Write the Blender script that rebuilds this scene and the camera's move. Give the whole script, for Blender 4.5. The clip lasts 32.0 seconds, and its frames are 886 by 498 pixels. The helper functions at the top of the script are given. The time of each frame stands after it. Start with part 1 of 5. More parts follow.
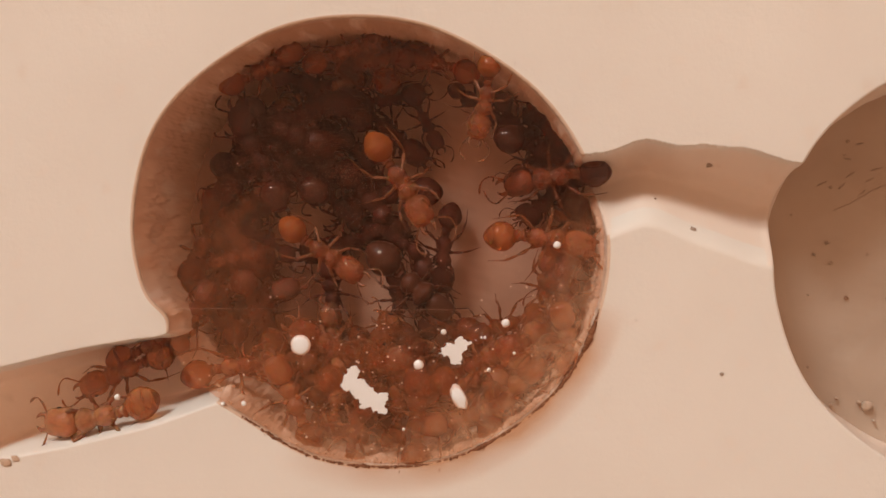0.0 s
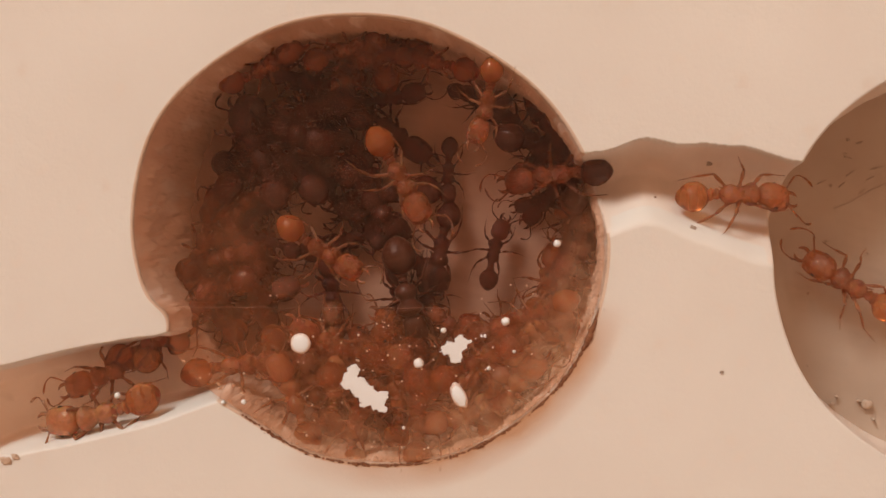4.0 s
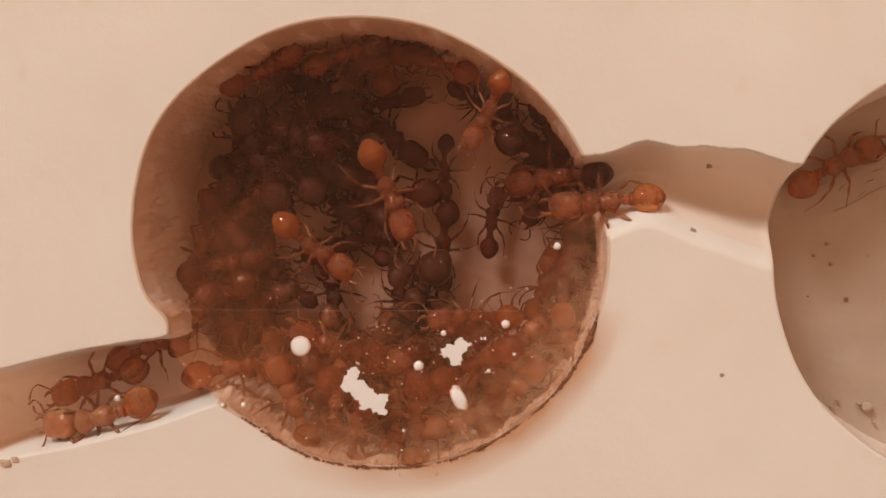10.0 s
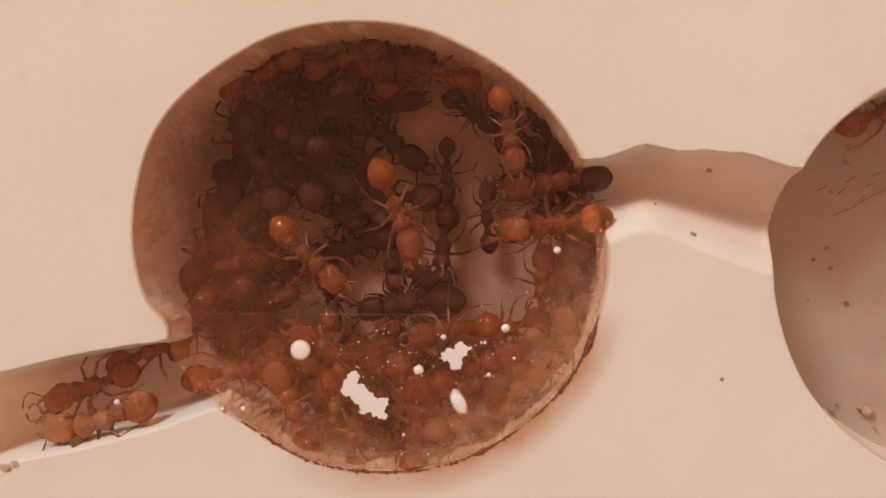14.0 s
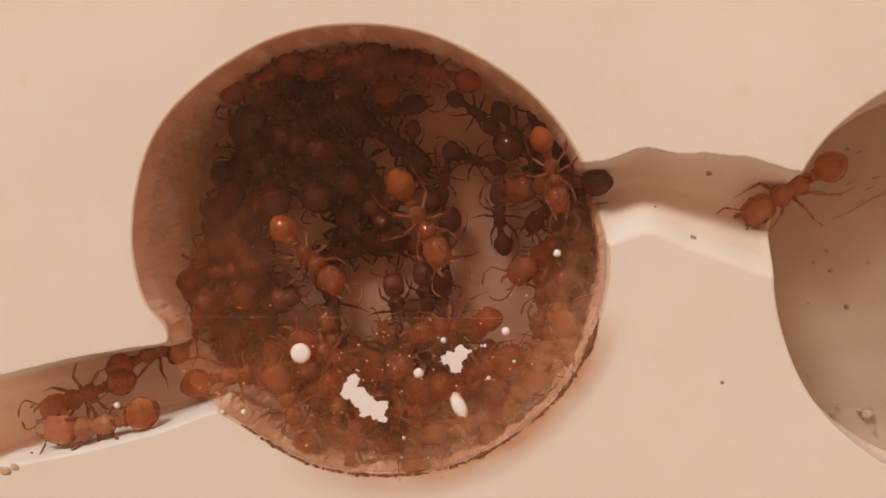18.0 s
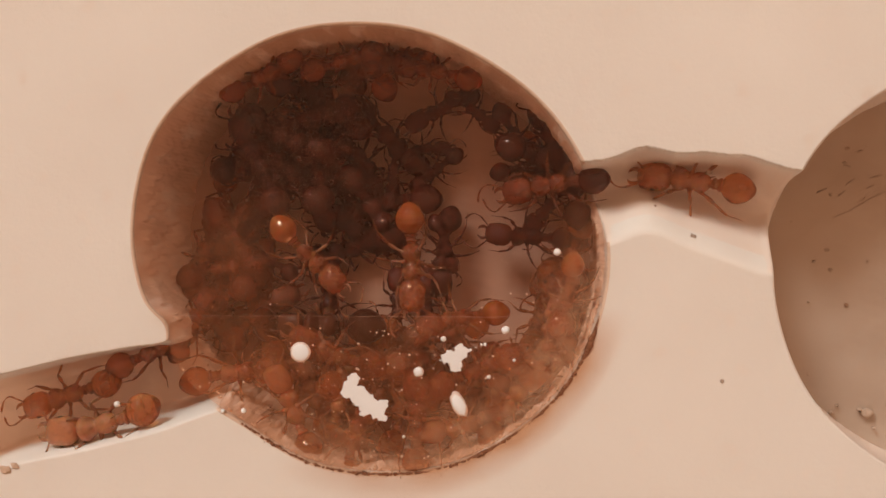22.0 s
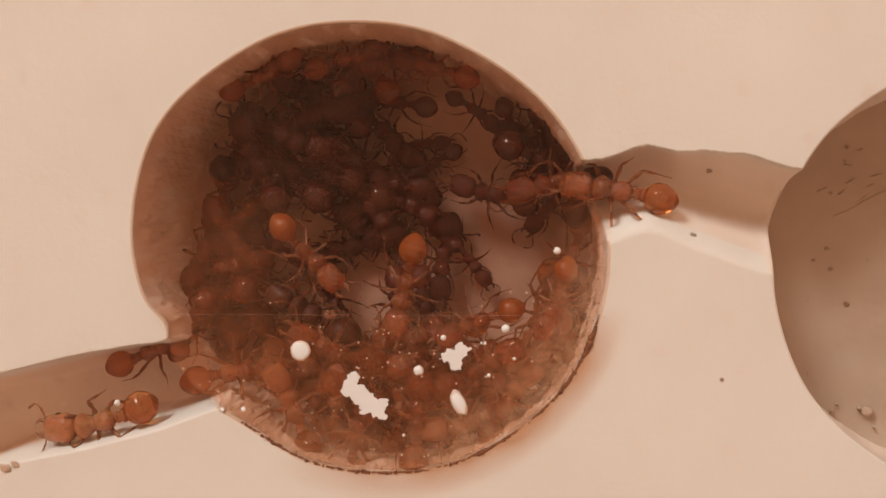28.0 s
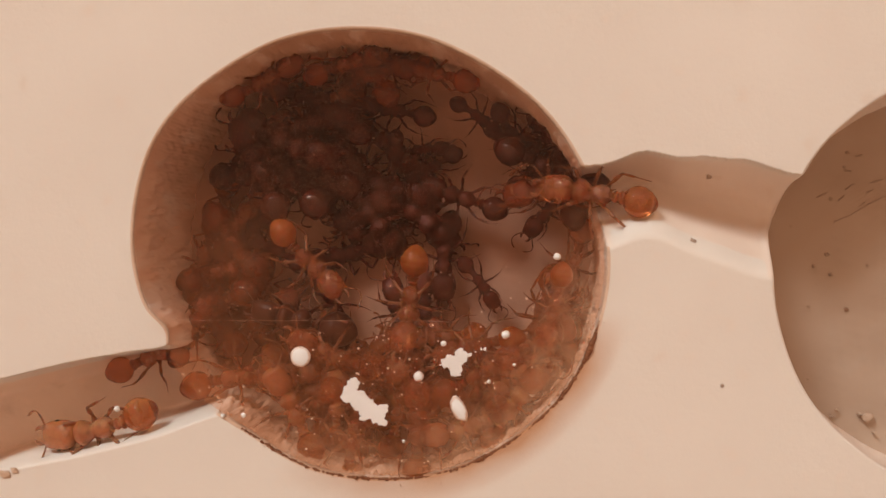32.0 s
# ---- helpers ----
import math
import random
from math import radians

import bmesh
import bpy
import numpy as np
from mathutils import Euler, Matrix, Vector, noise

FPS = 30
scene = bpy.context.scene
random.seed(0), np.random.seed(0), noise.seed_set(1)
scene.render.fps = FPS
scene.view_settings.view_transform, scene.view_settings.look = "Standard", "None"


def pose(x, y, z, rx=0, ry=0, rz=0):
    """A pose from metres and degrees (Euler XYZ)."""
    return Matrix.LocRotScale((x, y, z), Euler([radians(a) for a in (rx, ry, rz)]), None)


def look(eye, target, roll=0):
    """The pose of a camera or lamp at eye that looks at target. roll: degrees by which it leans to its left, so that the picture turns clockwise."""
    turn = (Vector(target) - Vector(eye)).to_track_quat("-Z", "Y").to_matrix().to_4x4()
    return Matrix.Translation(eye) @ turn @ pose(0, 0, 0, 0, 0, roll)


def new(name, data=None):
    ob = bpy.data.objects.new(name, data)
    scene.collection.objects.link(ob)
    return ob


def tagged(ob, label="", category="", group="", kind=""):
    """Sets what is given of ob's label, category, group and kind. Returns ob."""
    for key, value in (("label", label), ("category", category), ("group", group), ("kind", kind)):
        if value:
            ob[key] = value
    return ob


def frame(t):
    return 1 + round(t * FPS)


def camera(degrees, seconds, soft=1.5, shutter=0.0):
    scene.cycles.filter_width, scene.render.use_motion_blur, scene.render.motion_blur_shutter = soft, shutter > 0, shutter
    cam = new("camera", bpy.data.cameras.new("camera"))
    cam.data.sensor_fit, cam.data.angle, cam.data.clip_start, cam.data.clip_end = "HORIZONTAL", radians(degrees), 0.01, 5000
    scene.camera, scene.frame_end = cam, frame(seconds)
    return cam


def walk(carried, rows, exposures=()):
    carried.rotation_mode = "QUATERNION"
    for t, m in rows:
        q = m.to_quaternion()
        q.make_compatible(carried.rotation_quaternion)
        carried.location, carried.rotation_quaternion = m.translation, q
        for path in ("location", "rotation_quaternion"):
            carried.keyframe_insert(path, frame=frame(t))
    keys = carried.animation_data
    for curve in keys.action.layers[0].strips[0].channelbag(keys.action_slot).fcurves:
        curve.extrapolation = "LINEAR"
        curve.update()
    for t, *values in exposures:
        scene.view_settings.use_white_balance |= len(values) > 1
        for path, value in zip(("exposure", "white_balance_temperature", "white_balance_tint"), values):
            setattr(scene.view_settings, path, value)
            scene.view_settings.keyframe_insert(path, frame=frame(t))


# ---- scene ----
MM = 0.001
DEPTH = 7.1            # depth of the brood chamber, mm
DEPTH_TWO = 5.6        # depth of the second chamber, mm
PITCH = 0.0266         # degrees of tilt for a unit of drift

cam = camera(40, 32.0, soft=1.5, shutter=0.5)
walk(cam, [(t, pose(4.78 * MM, 0, 53.64 * MM, drift * PITCH, 5.09, 0)) for t, drift in (
    (0, 0), (0.5, -1), (1, -3), (1.5, -4.5), (2, -5), (2.5, -4.5), (3, -1.5), (3.5, -1.5),
    (4.5, -4), (5.5, -4), (6, -2), (6.5, 2), (7, 4), (7.5, 4), (8, 3), (8.5, 2),
    (9, 1.5), (10, 2), (10.5, 3.5), (11, 6), (11.5, 6), (12, 5), (13, 5), (13.5, 6),
    (14, 9), (14.5, 9.5), (16.5, 9.5), (17, 10), (17.5, 13), (18, 14.5), (18.5, 12.5), (19, 11),
    (19.5, 10), (20, 9.5), (21, 10), (21.5, 11.5), (22, 12.5), (22.5, 11.5), (23, 10), (24, 9),
    (24.5, 10), (25, 11), (25.5, 11), (26.5, 9.5), (27.5, 8.5), (28, 10), (28.5, 12.5), (29, 12.5),
    (29.5, 11.5), (30, 11.5), (30.5, 12.5), (31, 14.5), (31.5, 17.5), (32, 20.5),
)])

# ---- light ----
world = bpy.data.worlds.new("room_light")
scene.world = world
world.use_nodes = True
wn = world.node_tree
bg = wn.nodes["Background"]
tc = wn.nodes.new("ShaderNodeTexCoord")
grad = wn.nodes.new("ShaderNodeSeparateXYZ")
wn.links.new(tc.outputs["Generated"], grad.inputs[0])
ramp = wn.nodes.new("ShaderNodeValToRGB")
ramp.color_ramp.elements[0].position, ramp.color_ramp.elements[0].color = 0.0, (1.06, 0.63, 0.40, 1)
ramp.color_ramp.elements[1].position, ramp.color_ramp.elements[1].color = 1.0, (0.54, 0.325, 0.208, 1)
wn.links.new(grad.outputs["Z"], ramp.inputs[0])
wn.links.new(ramp.outputs[0], bg.inputs["Color"])
bg.inputs["Strength"].default_value = 1.0

sun_data = bpy.data.lights.new("window_light", "SUN")
sun_data.energy, sun_data.angle, sun_data.color = 1.9, radians(20), (0.92, 1.0, 1.02)
sun = new("window_light", sun_data)
sun.matrix_basis = look((-0.023, 0.040, 0.033), (0, 0, 0))
lamp_data = bpy.data.lights.new("ceiling_lamp", "AREA")
lamp_data.shape, lamp_data.size, lamp_data.energy, lamp_data.color = "DISK", 0.03, 0.032, (1.0, 0.86, 0.74)
lamp = new("ceiling_lamp", lamp_data)
lamp.matrix_basis = look((0.05, 0.135, 0.11), (0, 0, 0))
scene.view_settings.exposure = 0.04


# ---- materials ----
def material(name):
    m = bpy.data.materials.new(name)
    m.use_nodes = True
    nt = m.node_tree
    return m, nt, nt.nodes["Principled BSDF"]


def node(nt, kind, **values):
    n = nt.nodes.new("ShaderNode" + kind)
    for key, value in values.items():
        n.inputs[key.replace("_", " ")].default_value = value
    return n


def mixed(nt, fac, a, b, blend="MIX"):
    n = nt.nodes.new("ShaderNodeMix")
    n.data_type, n.blend_type = "RGBA", blend
    for socket, value in ((n.inputs[0], fac), (n.inputs[6], a), (n.inputs[7], b)):
        if isinstance(value, (int, float)):
            socket.default_value = value
        elif isinstance(value, tuple):
            socket.default_value = (*value, 1) if len(value) == 3 else value
        else:
            nt.links.new(value, socket)
    return n.outputs[2]


def ramped(nt, value, a, b):
    n = nt.nodes.new("ShaderNodeMapRange")
    nt.links.new(value, n.inputs[0])
    n.inputs[1].default_value, n.inputs[2].default_value = a, b
    return n.outputs[0]


def maths(nt, op, a, b):
    n = nt.nodes.new("ShaderNodeMath")
    n.operation = op
    for socket, value in ((n.inputs[0], a), (n.inputs[1], b)):
        if isinstance(value, (int, float)):
            socket.default_value = value
        else:
            nt.links.new(value, socket)
    return n.outputs[0]


def bumped(nt, bsdf, height, strength, distance):
    n = node(nt, "Bump", Strength=strength, Distance=distance)
    nt.links.new(height, n.inputs["Height"])
    nt.links.new(n.outputs[0], bsdf.inputs["Normal"])


def plaster(name="cream_plaster", low=(0.77, 0.69, 0.61), high=(0.80, 0.725, 0.645), spot=(0.72, 0.60, 0.50), soiled=1.75, relief=0.35, streak=1.0, grime_shade=0.0, pale=0.0):
    """Cream cast plaster: fine grain, faint blotches, brown stains on the lower edge of the chamber."""
    m, nt, b = material(name)
    co = nt.nodes.new("ShaderNodeTexCoord").outputs["Object"]
    drawn = nt.nodes.new("ShaderNodeMapping")
    drawn.inputs["Scale"].default_value = (1.0, 1.0, streak)
    nt.links.new(co, drawn.inputs["Vector"])
    big = node(nt, "TexNoise", Scale=160.0, Detail=4.0)
    mid = node(nt, "TexNoise", Scale=900.0, Detail=5.0)
    fine = node(nt, "TexNoise", Scale=5200.0, Detail=3.0)
    for n in (big, mid, fine):
        nt.links.new(drawn.outputs[0], n.inputs["Vector"])
    col = mixed(nt, ramped(nt, big.outputs[0], 0.3, 0.7), low, high)
    col = mixed(nt, ramped(nt, mid.outputs[0], 0.60, 0.85), col, spot)
    # stain around the chamber's lower lip
    sep = nt.nodes.new("ShaderNodeSeparateXYZ")
    nt.links.new(co, sep.inputs[0])
    dx = maths(nt, "ADD", sep.outputs[0], 2.64 * MM)
    dy = maths(nt, "ADD", sep.outputs[1], -0.31 * MM)
    rad = maths(nt, "SQRT", maths(nt, "ADD", maths(nt, "MULTIPLY", dx, dx), maths(nt, "MULTIPLY", dy, dy)), 0)
    rim = ramped(nt, rad, 11.33 * MM, 9.98 * MM)
    lip = maths(nt, "MULTIPLY", rim, ramped(nt, rad, 9.68 * MM, 9.98 * MM))
    low = ramped(nt, maths(nt, "ADD", maths(nt, "MULTIPLY", dy, -1), maths(nt, "MULTIPLY", dx, 0.9)), 5.0 * MM, 11.0 * MM)
    low = maths(nt, "MULTIPLY", low, ramped(nt, dy, -2.6 * MM, -5.2 * MM))
    stain = maths(nt, "MULTIPLY", maths(nt, "MULTIPLY", lip, low), ramped(nt, big.outputs[0], 0.1, 0.8))
    col = mixed(nt, maths(nt, "MINIMUM", maths(nt, "MULTIPLY", stain, soiled), 0.85), col, (0.52, 0.235, 0.095))
    if grime_shade:       # ant dirt smeared along the lower arc; shade painted onto the upper one
        dirt_shade = maths(nt, "ADD", ramped(nt, dy, -4.0 * MM, -8.0 * MM), maths(nt, "MULTIPLY", ramped(nt, dy, 5.0 * MM, 8.5 * MM), 0.62))
        arc = maths(nt, "MULTIPLY", dirt_shade, maths(nt, "ADD", 0.45, maths(nt, "MULTIPLY", ramped(nt, mid.outputs[0], 0.35, 0.65), 0.55)))
        col = mixed(nt, maths(nt, "MULTIPLY", arc, grime_shade), col, (0.40, 0.215, 0.125))
    if pale:         # freshly scraped, paler plaster
        col = mixed(nt, maths(nt, "MULTIPLY", ramped(nt, mid.outputs[0], 0.46, 0.34), pale), col, (0.95, 0.83, 0.72))
        gouged = maths(nt, "MULTIPLY", ramped(nt, dx, -6.0 * MM, -8.5 * MM), ramped(nt, dy, 2.5 * MM, -2.0 * MM))
        col = mixed(nt, maths(nt, "MULTIPLY", gouged, ramped(nt, mid.outputs[0], 0.62, 0.40)), col, (0.96, 0.85, 0.75))
    nt.links.new(col, b.inputs["Base Color"])
    b.inputs["Roughness"].default_value = 0.75
    h = maths(nt, "ADD", maths(nt, "MULTIPLY", mid.outputs[0], 1.0), maths(nt, "MULTIPLY", fine.outputs[0], 0.25))
    bumped(nt, b, h, relief, 0.12 * MM)
    return m


def cuticle(name, dark, light, rough=0.24, glow=0.35, grain=2600.0, relief=0.35, clear=0.25, bands=0.0, shine=0.5, coat=0.0, deep=0.05, mott=0.0, tint=(0.91, 0.60, 0.38)):
    """Ant shell: translucent chitin with a hue that differs from ant to ant, paler at random patches."""
    m, nt, b = material(name)
    co = nt.nodes.new("ShaderNodeTexCoord").outputs["Object"]
    info = nt.nodes.new("ShaderNodeObjectInfo").outputs["Random"]
    n1 = node(nt, "TexNoise", Scale=900.0, Detail=3.0)
    n2 = node(nt, "TexNoise", Scale=grain, Detail=3.0)
    nt.links.new(co, n1.inputs["Vector"])
    grainy = nt.nodes.new("ShaderNodeMapping")
    grainy.inputs["Scale"].default_value = (0.8, 1.0, 1.0) if mott else (1.0, 1.0, 1.0)
    nt.links.new(co, grainy.inputs["Vector"])
    nt.links.new(grainy.outputs[0], n2.inputs["Vector"])
    fac = maths(nt, "ADD", maths(nt, "MULTIPLY", info, 0.55), maths(nt, "MULTIPLY", n1.outputs[0], 0.45))
    col = mixed(nt, fac, dark, light)
    if mott:       # ridged, darker lines of the sculptured shell
        col = mixed(nt, maths(nt, "MULTIPLY", ramped(nt, n2.outputs[0], 0.48, 0.62), mott), col, tuple(0.3 * c for c in dark))
    if bands:      # the rings of the gaster
        sep = nt.nodes.new("ShaderNodeSeparateXYZ")
        nt.links.new(co, sep.inputs[0])
        wave = maths(nt, "SINE", maths(nt, "ADD", maths(nt, "MULTIPLY", sep.outputs[0], 11500.0), maths(nt, "MULTIPLY", n1.outputs[0], 2.0)), 0)
        col = mixed(nt, maths(nt, "MULTIPLY", ramped(nt, wave, 0.55, 1.0), bands), col, tuple(0.35 * c for c in dark))
    nt.links.new(col, b.inputs["Base Color"])
    b.inputs["Roughness"].default_value = rough
    b.inputs["IOR"].default_value = 1.5
    b.inputs["Specular IOR Level"].default_value = shine
    b.inputs["Subsurface Weight"].default_value = glow
    b.inputs["Subsurface Radius"].default_value = (1.0, 0.32, 0.10)
    b.inputs["Subsurface Scale"].default_value = 0.8 * MM
    b.inputs["Coat Weight"].default_value = coat
    b.inputs["Coat Roughness"].default_value = 0.04
    bumped(nt, b, n2.outputs[0], relief, deep * MM)
    if clear:      # thin chitin: light bends through it, tinted amber
        thin = nt.nodes.new("ShaderNodeBsdfGlass")
        thin.inputs["Color"].default_value = (*tint, 1)
        thin.inputs["Roughness"].default_value = 0.09
        thin.inputs["IOR"].default_value = 1.36
        both = nt.nodes.new("ShaderNodeMixShader")
        nt.links.new(maths(nt, "ADD", maths(nt, "MULTIPLY", ramped(nt, n1.outputs[0], 0.30, 0.70), 0.3), clear - 0.15), both.inputs[0])
        nt.links.new(b.outputs[0], both.inputs[1])
        nt.links.new(thin.outputs[0], both.inputs[2])
        nt.links.new(both.outputs[0], nt.nodes["Material Output"].inputs["Surface"])
    return m


def plain(name, a, b_col, rough, scale, relief=0.4, distance=0.05):
    m, nt, b = material(name)
    co = nt.nodes.new("ShaderNodeTexCoord").outputs["Object"]
    n = node(nt, "TexNoise", Scale=scale, Detail=4.0)
    nt.links.new(co, n.inputs["Vector"])
    nt.links.new(mixed(nt, n.outputs[0], a, b_col), b.inputs["Base Color"])
    b.inputs["Roughness"].default_value = rough
    bumped(nt, b, n.outputs[0], relief, distance * MM)
    return m


def cover_glass():
    m, nt, b = material("clear_cover_glass")
    nt.nodes.remove(b)
    out = nt.nodes["Material Output"]
    clear = nt.nodes.new("ShaderNodeBsdfTransparent")
    clear.inputs[0].default_value = (0.985, 0.972, 0.962, 1)
    gloss = nt.nodes.new("ShaderNodeBsdfGlossy")
    gloss.inputs["Roughness"].default_value = 0.02
    fres = node(nt, "Fresnel", IOR=1.22)
    mix = nt.nodes.new("ShaderNodeMixShader")
    nt.links.new(fres.outputs[0], mix.inputs[0])
    nt.links.new(clear.outputs[0], mix.inputs[1])
    nt.links.new(gloss.outputs[0], mix.inputs[2])
    # a faint uneven tan veil, added as haze over the view below
    co = nt.nodes.new("ShaderNodeTexCoord").outputs["Object"]
    haze = node(nt, "TexNoise", Scale=140.0, Detail=3.0)
    nt.links.new(co, haze.inputs["Vector"])
    film = nt.nodes.new("ShaderNodeBsdfDiffuse")
    film.inputs[0].default_value = (0.75, 0.45, 0.30, 1)
    coat = nt.nodes.new("ShaderNodeMixShader")
    nt.links.new(maths(nt, "MULTIPLY", ramped(nt, haze.outputs[0], 0.25, 0.75), 0.008), coat.inputs[0])
    nt.links.new(mix.outputs[0], coat.inputs[1])
    nt.links.new(film.outputs[0], coat.inputs[2])
    nt.links.new(coat.outputs[0], out.inputs["Surface"])
    return m


PLASTER = plaster()
# bright warm tone stands in for light soaking through the chamber's plaster
WALL = plaster("soiled_lit_wall_plaster", (0.82, 0.555, 0.40), (0.93, 0.71, 0.56), (0.58, 0.37, 0.25), soiled=0.0, relief=0.9, streak=0.3, grime_shade=0.72, pale=0.8)
PASSAGE_WARM = plaster("warm_passage_plaster", (0.80, 0.605, 0.475), (0.85, 0.67, 0.54), (0.60, 0.42, 0.30), soiled=0.0, relief=0.6)
# copy of the plaster in the warm tone of its shade, for recessed faces
WARM_SHADE = plaster("warm_shade_plaster", (0.775, 0.635, 0.53), (0.805, 0.685, 0.59), (0.70, 0.53, 0.41), soiled=0.0)
LIP = plaster("brown_soiled_lip", (0.62, 0.40, 0.27), (0.74, 0.54, 0.40), (0.50, 0.28, 0.17), soiled=1.5)
GLASS = cover_glass()
AMBER = cuticle("amber_shell", (0.39, 0.122, 0.050), (0.63, 0.255, 0.115), 0.2, 0.5, 6500.0, 1.0, clear=0.66, deep=0.14, coat=1.0, mott=0.35, tint=(0.90, 0.57, 0.34))
RUST = cuticle("rusty_shell", (0.42, 0.14, 0.058), (0.68, 0.30, 0.135), 0.2, 0.5, 6500.0, 1.0, clear=0.46, deep=0.12, coat=1.0, mott=0.3, tint=(0.92, 0.62, 0.38))
HONEY = cuticle("honey_gaster", (0.33, 0.095, 0.02), (0.42, 0.13, 0.027), 0.08, 0.7, relief=0.04, clear=0.36, bands=0.10, coat=1.0)
AMBERGAST = cuticle("amber_gaster", (0.36, 0.112, 0.042), (0.58, 0.225, 0.085), 0.08, 0.5, relief=0.04, clear=0.74, bands=0.30, coat=1.0, tint=(0.90, 0.58, 0.34))
RED = cuticle("red_brown_shell", (0.24, 0.062, 0.030), (0.48, 0.150, 0.070), 0.2, 0.4, 6500.0, 1.0, clear=0.60, deep=0.14, coat=1.0, mott=0.35, tint=(0.89, 0.55, 0.33))
REDGAST = cuticle("red_brown_gaster", (0.20, 0.047, 0.022), (0.42, 0.118, 0.050), 0.08, 0.5, relief=0.04, clear=0.74, bands=0.30, coat=1.0, tint=(0.87, 0.52, 0.30))
# dark brown workers, with the deep heap's shade also in this colour
DARK = cuticle("dark_brown_shaded_shell", (0.066, 0.011, 0.007), (0.155, 0.029, 0.015), 0.25, 0.1, 6500.0, 0.9, clear=0.45, shine=0.3, deep=0.1, mott=0.5, tint=(0.80, 0.45, 0.30))
DARKGAST = cuticle("dark_brown_shaded_gaster", (0.048, 0.009, 0.006), (0.120, 0.023, 0.013), 0.09, 0.1, relief=0.05, clear=0.36, shine=0.35, bands=0.28, coat=0.3, tint=(0.78, 0.42, 0.28))
BLACK = cuticle("black_shell", (0.058, 0.017, 0.009), (0.095, 0.030, 0.016), 0.32, 0.0, 5200.0, 0.5, clear=0.0, shine=0.15, coat=0.5)
# brood chamber floor, with its reddish shade mixed into the plaster colour
NEST_FLOOR = plain("red_shade_plaster", (0.36, 0.20, 0.14), (0.60, 0.40, 0.30), 0.8, 420.0, 0.35, 0.15)
# darker than the block: the second chamber's shade sits in this colour
FLOOR = plain("shade_toned_plaster", (0.39, 0.277, 0.20), (0.53, 0.405, 0.31), 0.8, 420.0, 0.35, 0.15)
EYE_MAT = plain("black_eye", (0.008, 0.005, 0.004), (0.015, 0.01, 0.008), 0.15, 3000.0)
SCORE = plain("scored_floor", (0.335, 0.232, 0.17), (0.42, 0.31, 0.235), 0.85, 1500.0)
LUMP = plain("tan_plaster_lump", (0.42, 0.29, 0.205), (0.58, 0.43, 0.32), 0.8, 1500.0)
SMEAR = plain("tan_smear", (0.52, 0.34, 0.23), (0.66, 0.47, 0.34), 0.85, 2500.0)
GRAIN = plain("tan_dust", (0.62, 0.36, 0.22), (0.85, 0.66, 0.52), 0.5, 900.0)
WHITE = plain("white_plaster_crumb", (0.82, 0.78, 0.74), (0.9, 0.87, 0.84), 0.55, 2500.0)
SOIL = plain("brown_soil", (0.24, 0.125, 0.07), (0.38, 0.22, 0.135), 0.9, 3500.0)
DIRT = plain("brown_dirt", (0.12, 0.034, 0.012), (0.30, 0.105, 0.036), 0.85, 3500.0)
LIMB = cuticle("thin_red_limb", (0.16, 0.045, 0.022), (0.32, 0.105, 0.045), 0.3, 0.0, clear=0.64)
PALE = cuticle("thin_amber_limb", (0.30, 0.12, 0.055), (0.50, 0.23, 0.11), 0.3, 0.0, clear=0.66)
TAN = cuticle("pale_tan_limb", (0.27, 0.115, 0.06), (0.42, 0.21, 0.12), 0.25, 0.2, clear=0.5)
BROWN_LIMB = cuticle("thin_dark_limb", (0.075, 0.017, 0.011), (0.16, 0.042, 0.024), 0.3, 0.0, clear=0.55, shine=0.3, tint=(0.84, 0.52, 0.36))


